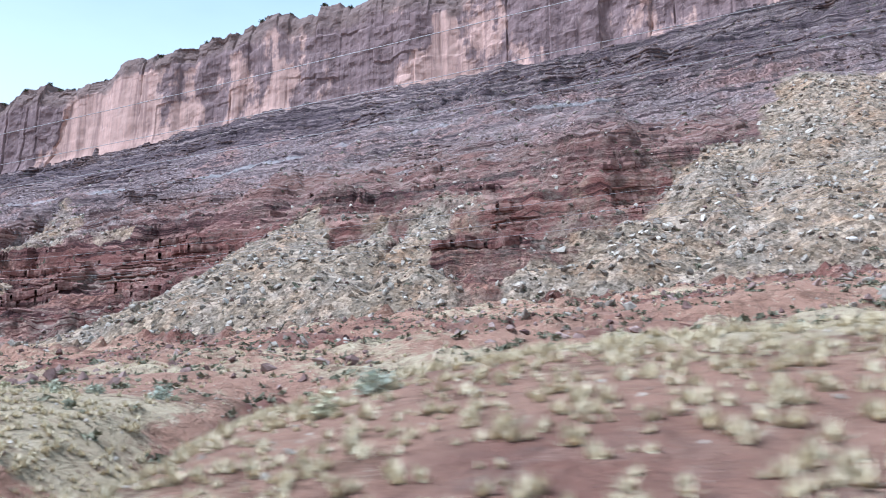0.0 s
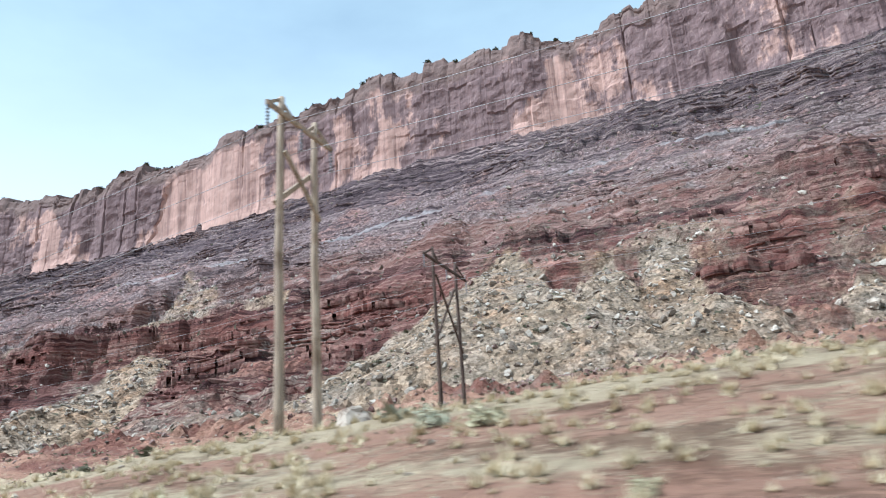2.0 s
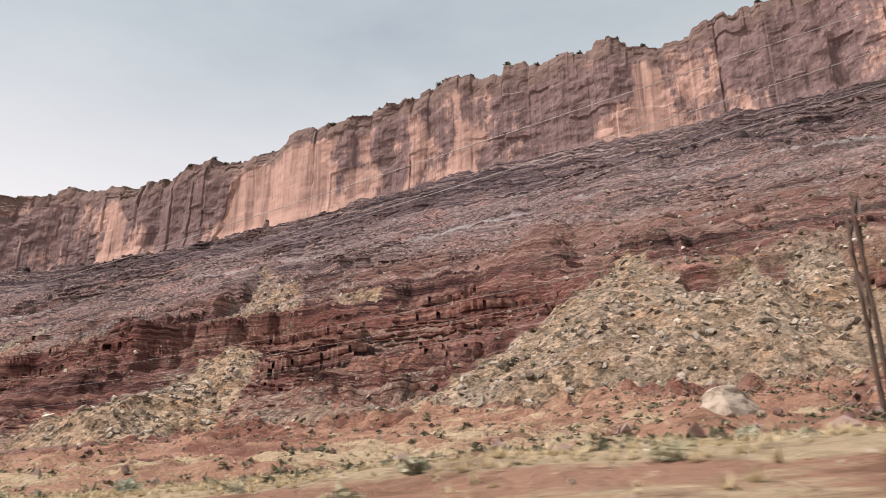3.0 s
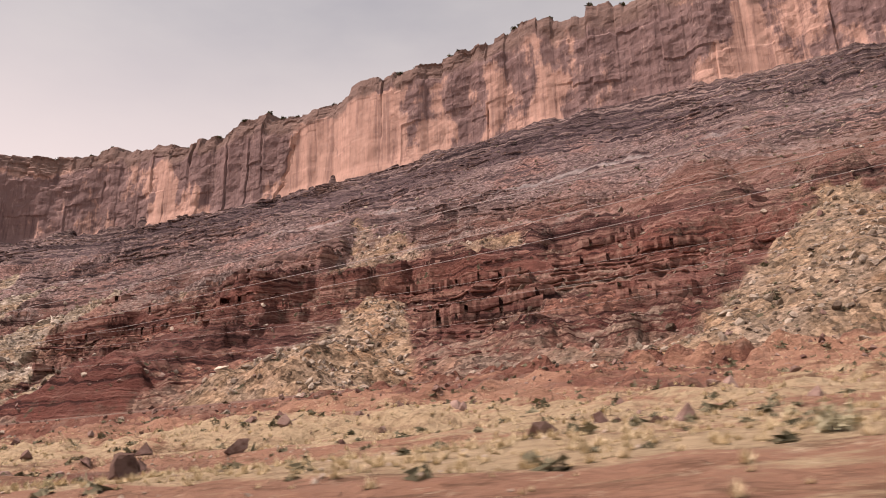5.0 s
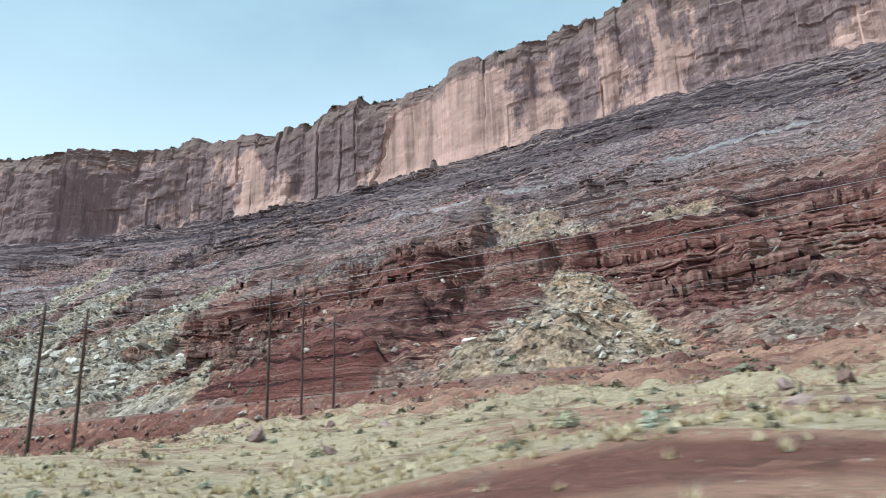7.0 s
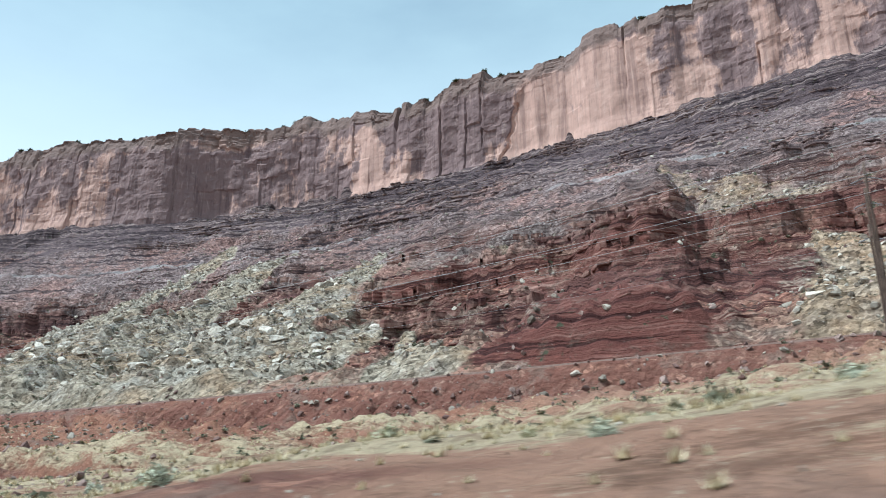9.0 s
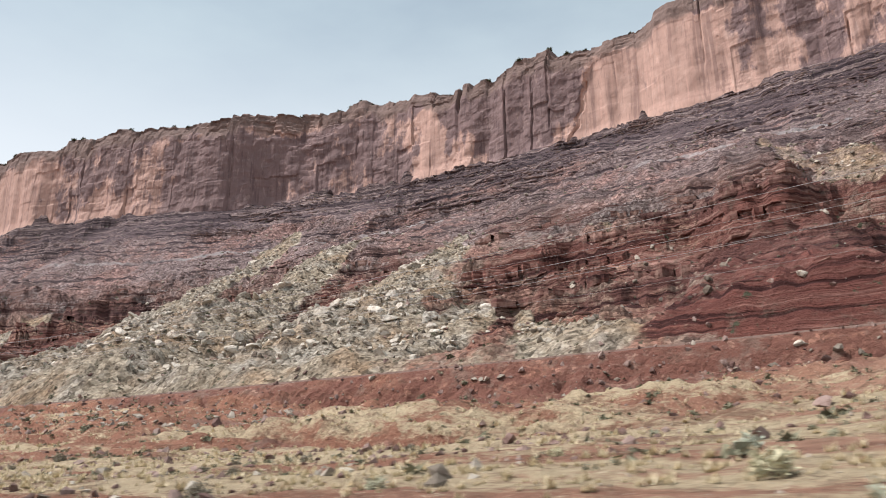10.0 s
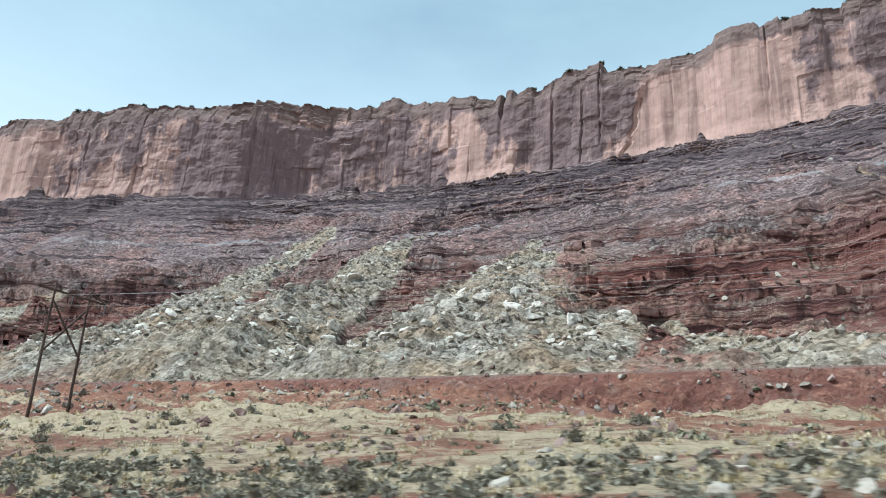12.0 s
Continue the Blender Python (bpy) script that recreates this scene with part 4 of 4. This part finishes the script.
E_NEAR = h_frame(-76.4, 29.2, 31.9, height_at(-76.4, 30.5), 17.9, M_POLE, 0.21, "tall weathered pale wooden two-pole pylon on the grassy bank", (1.7, 3.9), 0.85, 1.2)
E_FAR = h_frame(-82.9, 60.8, 66.0, height_at(-82.9, 63.4), 21.6, M_DARKPOLE, 0.19, "dark wooden two-pole pylon with a braced crossarm", (1.2, 7.0), 1.2, 2.2)
E_ROW = three_pole(-250.3, [(y, height_at(-250.3, y), t) for y, t in ((40.1, 12.3), (43.7, 12.0), (47.3, 12.3))], M_DARKPOLE, 0.17, "row of three dark wooden poles in dry grass")
E_ROW2 = three_pole(-254.2, [(y, height_at(-254.2, y), t) for y, t in ((74.2, 21.8), (80.4, 21.6), (87.0, 20.2))], M_DARKPOLE, 0.17, "row of three tall dark wooden poles below the railway")
E_LAST = h_frame(-414.5, 55.6, 60.4, height_at(-414.5, 58.0), 15.4, M_DARKPOLE, 0.19, "dark wooden two-pole pylon with crossed braces on a grassy rise", (1.2, 7.0), 1.2, 2.2)


def span(p, q, sag):
    n = 28
    bm = bmesh.new()
    tube(bm, [p.lerp(q, k / n) - Vector((0, 0, 4 * sag * (k / n) * (1 - k / n))) for k in range(n + 1)], [0.014] * (n + 1), 4)
    ob = part("power_wire", bm, M_WIRE)
    return tagged(ob, "thin bare aluminium wire strung between wooden pylons", "wire", "wires of the power line")


FAR_RIGHT = [Vector((95.0, 52 + 4 * k, 24.0)) for k in range(3)]
NEAR_RIGHT = [Vector((95.0, 14 + 4 * k, 20.0)) for k in range(3)]
FAR_LEFT = [Vector((-580.0, 56 + 4 * k, 17.0)) for k in range(3)]
for chain, sag in ((zip(E_FAR, E_ROW2), 3.2), (zip(E_NEAR, E_ROW), 3.2), (zip(E_ROW2, E_LAST), 3.0), (zip(E_ROW, E_LAST), 3.0), (zip(E_FAR, FAR_RIGHT), 3.0), (zip(E_NEAR, NEAR_RIGHT), 3.0), (zip(E_LAST, FAR_LEFT), 3.0)):
    for p, q in chain:
        span(p, q, sag)


# ---- the warning sign by the road ----
def warning_sign():
    g = height_at(-318.25, 5.55)
    ob = empty("warning_sign", pose(-318.25, 5.55, g, 0, 0, 11), "yellow diamond road warning sign on a single post", "sign")
    mid = -4.95 - g
    bm = bmesh.new()
    beam(bm, (-0.02, 0, -0.5), (-0.02, 0, mid + 0.2), 0.12, 0.09)
    part("post", bm, M_POST, ob, "yellowish post")
    bm = bmesh.new()
    r, c = 0.38, 0.05
    shape = [(r - c, -c), (r - c, c), (c, r - c), (-c, r - c), (-(r - c), c), (-(r - c), -c), (-c, -(r - c)), (c, -(r - c))]
    front = [bm.verts.new((0.035, y, mid + z)) for y, z in shape]
    rear = [bm.verts.new((0.015, y, mid + z)) for y, z in shape]
    bm.faces.new(front)
    bm.faces.new(rear[::-1])
    for k in range(8):
        bm.faces.new((front[k], rear[k], rear[(k + 1) % 8], front[(k + 1) % 8]))
    panel = part("sign_panel", bm, M_YELLOW, ob, "yellow diamond panel")
    for y, z, turn in ((0.085, 0.03, 1), (-0.085, -0.03, -1)):
        bm = bmesh.new()
        pts = [(-0.062, 0), (0, 0.14 * turn), (0.062, 0), (0.026, 0), (0.026, -0.20 * turn), (-0.026, -0.20 * turn), (-0.026, 0)]
        f = [bm.verts.new((0.041, y + a, mid + z + b)) for a, b in pts]
        r0 = [bm.verts.new((0.036, y + a, mid + z + b)) for a, b in pts]
        bm.faces.new(f if turn < 0 else f[::-1])
        for k in range(7):
            bm.faces.new((f[k], r0[k], r0[(k + 1) % 7], f[(k + 1) % 7]))
        part("sign_mark", bm, M_BLACK, panel, "black arrow mark")


warning_sign()

# ---- boulders ----
ROCKS = [rock_shape(k, 2 if k % 6 == 0 else 1, 0.65, 10) for k in range(12)]
STONES = [rock_shape(20 + k, 1, 0.65, 10) for k in range(10)]
BIG = [rock_shape(50 + k, 3, 0.75, 16) for k in range(5)] + [rock_shape(93, 3, 0.85, 6), rock_shape(93, 3, 0.95, 12)]


def boulder(u, v, wide, kind, material, label, turn=0.0, tall=1.0, sink=0.06):
    p, t = BIG[kind]
    me = tri_mesh("boulder", p * np.array([wide, wide, wide * tall]), t, material)
    ob = new("boulder", me)
    ob.matrix_world = pose(u, v, height_at(u, v) - sink * wide, 0, 0, turn)
    return tagged(ob, label, "boulder", "large boulders")


boulder(-178.1, 39.2, 3.2, 6, M_BROWNROCK, "dark brown boulder with a paler top in dry grass", 30, 1.0, 0.02)
boulder(-92.5, 65.8, 6.6, 5, M_BOULDER, "big pale grey rounded boulder below the talus", 10, 0.62)
boulder(-16.5, 19.0, 2.6, 2, M_BROWNROCK, "dark brown boulder in a wash beside the road", 100, 1.35)
boulder(-314.5, 17.0, 2.0, 2, M_BOULDER, "flat pale boulder in red earth beside the road", 15, 0.75)
boulder(-317, 15.5, 1.2, 4, M_BOULDER, "flat pale boulder in red earth beside the road", 75, 0.7)
for u, v, wide, kind, turn in ((-513, 162, 11, 2, 10), (-511, 189, 12, 3, 60), (-487, 180, 11, 4, 120), (-470, 160, 8, 0, 40), (-497, 186, 8, 1, 15), (-440, 158, 7, 3, 70), (-420, 176, 6, 4, 10), (-262, 148.5, 4.5, 3, 10), (-500, 150, 6, 1, 200), (-455, 170, 6, 2, 80),
                               (-61, 152, 4, 1, 0), (-20, 178, 7, 2, 20), (-8, 190, 6, 3, 70), (-38, 160, 6, 4, 10), (-246, 166, 3.5, 0, 0)):
    boulder(u, v, wide, kind, M_BOULDER, "large pale sandstone block lying on the talus", turn, 0.8)
for u, v, wide, kind, turn in ((-312, 24, 1.0, 0, 0), (-316, 26, 0.8, 1, 50), (-331, 17, 1.3, 3, 0), (-231, 93, 2.6, 4, 0), (-170, 88, 2.8, 1, 60), (-345, 22, 1.1, 2, 0), (-309, 15, 0.9, 4, 120), (-323, 23, 1.3, 0, 20), (-322, 19, 0.8, 1, 0)):
    boulder(u, v, wide, kind, M_BROWNROCK, "brown sandstone rock lying in the red earth", turn, 0.7)

sel = spots(54000, -620, 80, 140, 330, 5, lambda u, v, c: np.clip(0.05 + 0.62 * (c["talus"] - 0.12), 0.05, 0.5) * (v > rail_v(u) + 5))
rng = np.random.default_rng(6)
strewn("talus_rocks", ROCKS, sel, 0.6 + 3.2 * rng.uniform(size=len(sel)) ** 3.2, M_TALUS, "pale broken sandstone blocks strewn over the talus", "rocks", 7)
sel = spots(6500, -620, 60, 140, 300, 31, lambda u, v, c: (0.35 + 0.45 * smooth((215 - v) / 50)) * smooth((c["talus"] - 0.4) / 0.3) * (0.12 + 0.88 * (u < -380)) * (v > rail_v(u) + 7))
strewn("talus_blocks", [rock_shape(110 + k, 2, 0.6, 14) for k in range(8)], sel, (1.8 + 4.6 * rng.uniform(size=len(sel)) ** 2.2) * np.where(sel[:, 0] < -380, 1.35, 1.0), M_BLOCK, "large pale angular sandstone blocks lodged in the talus", "rocks", 32, 0.15)
sel = spots(26000, -620, 80, 60, 375, 8, lambda u, v, c: np.where(c["talus"] < 0.4, 0.50, 0.30) * (c["low"] < 0.5) + 0.12 * (c["low"] > 0.5) + 0.6 * (np.abs(v - rail_v(u) + 6.5) < 3.5))
strewn("red_rocks", STONES, sel, 0.5 + 2.2 * rng.uniform(size=len(sel)) ** 4, M_REDROCK, "red and brown rocks strewn over slope and bank", "rocks", 9)
sel = np.concatenate([spots(11000, -620, 60, 85, 165, 14, lambda u, v, c: 1.0 * (np.abs(v - rail_v(u) + 9.0) < 6.4)), spots(5000, -500, 60, 36, 140, 15, lambda u, v, c: 0.45 * (v < rail_v(u) - 8) + 0 * u), spots(1500, -110, 55, 40, 145, 34)])
strewn("bank_rocks", STONES, sel, 0.3 + 2.0 * rng.uniform(size=len(sel)) ** 3, M_REDROCK, "reddish rubble on the railway bank and the flat below", "rocks", 16)
sel = np.concatenate([spots(9000, -420, 30, 8, 50, 10, lambda u, v, c: 0.42 + 0 * u), spots(900, -34, -6, 8, 40, 35), spots(500, -192, -148, 26, 48, 36)])
strewn("pebbles", STONES, sel, 0.10 + 0.35 * rng.uniform(size=len(sel)) ** 3, M_BOULDER, "small stones on the red earth", "stones", 11)

sel = np.concatenate([spots(1600, -475, -350, 66, 106, 37, lambda u, v, c: 0.6 * (v < rail_v(u) - 9) + 0 * u), spots(3600, -620, 60, 85, 165, 47, lambda u, v, c: 0.8 * (np.abs(v - rail_v(u) + 9.5) < 6.0)), spots(700, -60, 20, 60, 140, 38, lambda u, v, c: 0.6 * (v < rail_v(u) - 9) + 0 * u)])
strewn("flat_slabs", ROCKS, sel, 0.5 + 2.2 * rng.uniform(size=len(sel)) ** 3, M_TALUS, "tan sandstone slabs lying on and below the railway bank", "rocks", 39, 0.15)

sel = spots(5200, -420, -292, 6, 44, 55, lambda u, v, c: 0.55 * (v - road_v(u) > 7) * smooth((0.62 + fbm(u / 9, v / 5, 2, 56)) / 0.5))
strewn("roadside_rubble", ROCKS, sel, 0.14 + 0.95 * rng.uniform(size=len(sel)) ** 3.5, M_REDROCK, "brown sandstone rubble in the red earth beside the road", "rocks", 57, 0.15)
sel = spots(420, -350, -296, 7, 30, 58, lambda u, v, c: 0.7 * (v - road_v(u) > 8))
strewn("roadside_slabs", ROCKS, sel, 0.35 + 1.0 * rng.uniform(size=len(sel)) ** 2, M_TALUS, "pale sandstone slabs in the red earth beside the road", "rocks", 59, 0.2)

# ---- plants ----
TUFTS = [tuft_shape(k) for k in range(6)]
sel = np.concatenate([spots(8500, -430, 40, 26, 66, 20, lambda u, v, c: np.clip((c["grass"] - 0.12) * 1.3, 0, 1)), spots(17000, -430, 30, 6, 30, 19, lambda u, v, c: np.clip(0.15 + 0.9 * c["grass"], 0.1, 0.8) * (v - road_v(u) > 7) * np.where(u < -318, 0.35, np.where(u < -52, 0.4, 1.0))),
                      spots(16000, -420, 30, 12, 34, 18, lambda u, v, c: 0.85 * smooth(1.6 - np.abs(v - road_v(u) - 21.5) / 3.0)),
                      spots(5200, -13, 28, 6, 30, 17, lambda u, v, c: 0.8 * (v - road_v(u) > 8)), spots(4200, -78, -20, 6, 28, 16, lambda u, v, c: 0.6 * (v - road_v(u) > 8))])
strewn("dry_grass", TUFTS, sel, 0.26 + 0.5 * rng.uniform(size=len(sel)) ** 1.8, M_STRAW, "pale dry bunch grass on the red earth", "grass", 21, 0.05, 0.1)
sel = spots(26000, -470, 45, 30, 118, 48, lambda u, v, c: np.clip(0.15 + 0.9 * c["grass"], 0.08, 0.9) * (v < rail_v(u) - 10))
strewn("flat_grass", [tuft_shape(90 + k, 12) for k in range(5)], sel, 0.35 + 0.55 * rng.uniform(size=len(sel)) ** 2, M_STRAW, "sparse dry bunch grass over the flat below the railway", "grass", 49, 0.05, 0.1)
SCRUB = [bush_shape(k, 44, 0.15, 0.55) for k in range(5)]
sel = np.concatenate([spots(5200, -460, 40, 24, 118, 28, lambda u, v, c: (0.7 - 0.6 * (np.hypot((u + 392) / 40, (v - 44) / 17) < 0.8)) * (v < rail_v(u) - 8)), spots(5600, -115, 50, 36, 142, 33, lambda u, v, c: 0.8 * (v < rail_v(u) - 3) + 0 * u)])
strewn("flat_scrub", [bush_shape(70 + k, 22, 0.18, 0.4) for k in range(5)], sel, 0.4 + 0.7 * rng.uniform(size=len(sel)) ** 2, M_SCRUB, "small dry scrub scattered over the grassy flat", "scrub", 29, 0.05, 0.1)
sel = spots(8000, -640, 90, 60, 370, 22, lambda u, v, c: np.where(c["low"] > 0.5, 0.35, 0.16 + 0.25 * (c["talus"] > 0.5)))
strewn("scrub", SCRUB, sel, 0.7 + 1.3 * rng.uniform(size=len(sel)) ** 2, M_SCRUB, "dark low scrub dotted over the slopes", "scrub", 23, 0.1, 0.1)
SAGE = [tri_mesh("sagebrush", *bush_shape(30 + k, 460, 0.05, 0.6), M_SAGE) for k in range(5)]
GREY = [tri_mesh("sagebrush", *bush_shape(40 + k, 460, 0.05, 0.6), M_GREYSCRUB) for k in range(5)]
def woody_stem(seed):
    """A stem that forks from one root."""
    r = random.Random(seed)
    bm = bmesh.new()
    for k in range(9):
        a, lean = k * math.tau / 9 + r.uniform(-0.3, 0.3), r.uniform(0.12, 0.40)
        tip = Vector((lean * math.cos(a), lean * math.sin(a), r.uniform(0.28, 0.5)))
        tube(bm, [(0, 0, -0.05), tip * 0.5 + Vector((0, 0, -0.04)), tip], [0.022, 0.014, 0.005], 4)
    me = bpy.data.meshes.new("woody_stem")
    bm.to_mesh(me)
    bm.free()
    me.materials.append(M_TWIG)
    return me


STEMS = [woody_stem(k) for k in range(4)]


def sagebrush(mesh, k, at, w, label):
    ob = new("sagebrush", mesh)
    ob.matrix_world = pose(*at, 0, 0, rng.uniform(0, 360)) @ Matrix.Diagonal((w, w, w, 1))
    link("woody_stem", STEMS[k % 4], ob, "bare brown forking stem")
    return tagged(ob, label, "shrub", "sagebrush along the road")


sel = spots(3000, -400, 25, 6, 44, 24, lambda u, v, c: (0.10 + 0.5 * (u < -322) + 0.25 * (np.abs(u + 32) < 16)) * (v - road_v(u) > 8))[:298]
for k, p in enumerate(sel):
    dull = p[0] < -300
    sagebrush((GREY if dull else SAGE)[k % 5], k, (p[0], p[1], p[2] - 0.04), 0.5 + 0.9 * rng.uniform() ** 1.5, "dull grey-brown scrub bush in red earth" if dull else "grey-green sagebrush growing in red earth")
for k in range(26):
    u, v = rng.uniform(-48, -24), rng.uniform(9.5, 14.0)
    sagebrush(SAGE[k % 5], k, (u, v, height_at(u, v) - 0.05), rng.uniform(1.0, 1.6), "big pale grey-green sagebrush beside the road")
sel = spots(4200, -410, -322, 6, 26, 26, lambda u, v, c: 0.5 * (v - road_v(u) > 8))
strewn("low_scrub", [bush_shape(80 + k, 64, 0.13, 0.5) for k in range(5)], sel, 0.35 + 0.6 * rng.uniform(size=len(sel)), M_GREYSCRUB, "dense low grey scrub beside the road", "scrub", 27, 0.1, 0.1)
JUNIPER = [tri_mesh("juniper", *bush_shape(60 + k, 320, 0.08, 0.6), M_JUNIPER) for k in range(4)]
for k in range(180):
    i = int(rng.integers(0, RIM.shape[0]))
    x, y, z = RIM[i]
    w = 1.6 + 3.8 * rng.uniform() ** 2
    ob = new("juniper", JUNIPER[k % 4])
    ob.matrix_world = pose(x, y + 1.0, z - 0.5, 0, 0, rng.uniform(0, 360)) @ Matrix.Diagonal((w, w, w, 1))
    tagged(ob, "dark green juniper on the cliff rim", "shrub", "junipers along the rim")
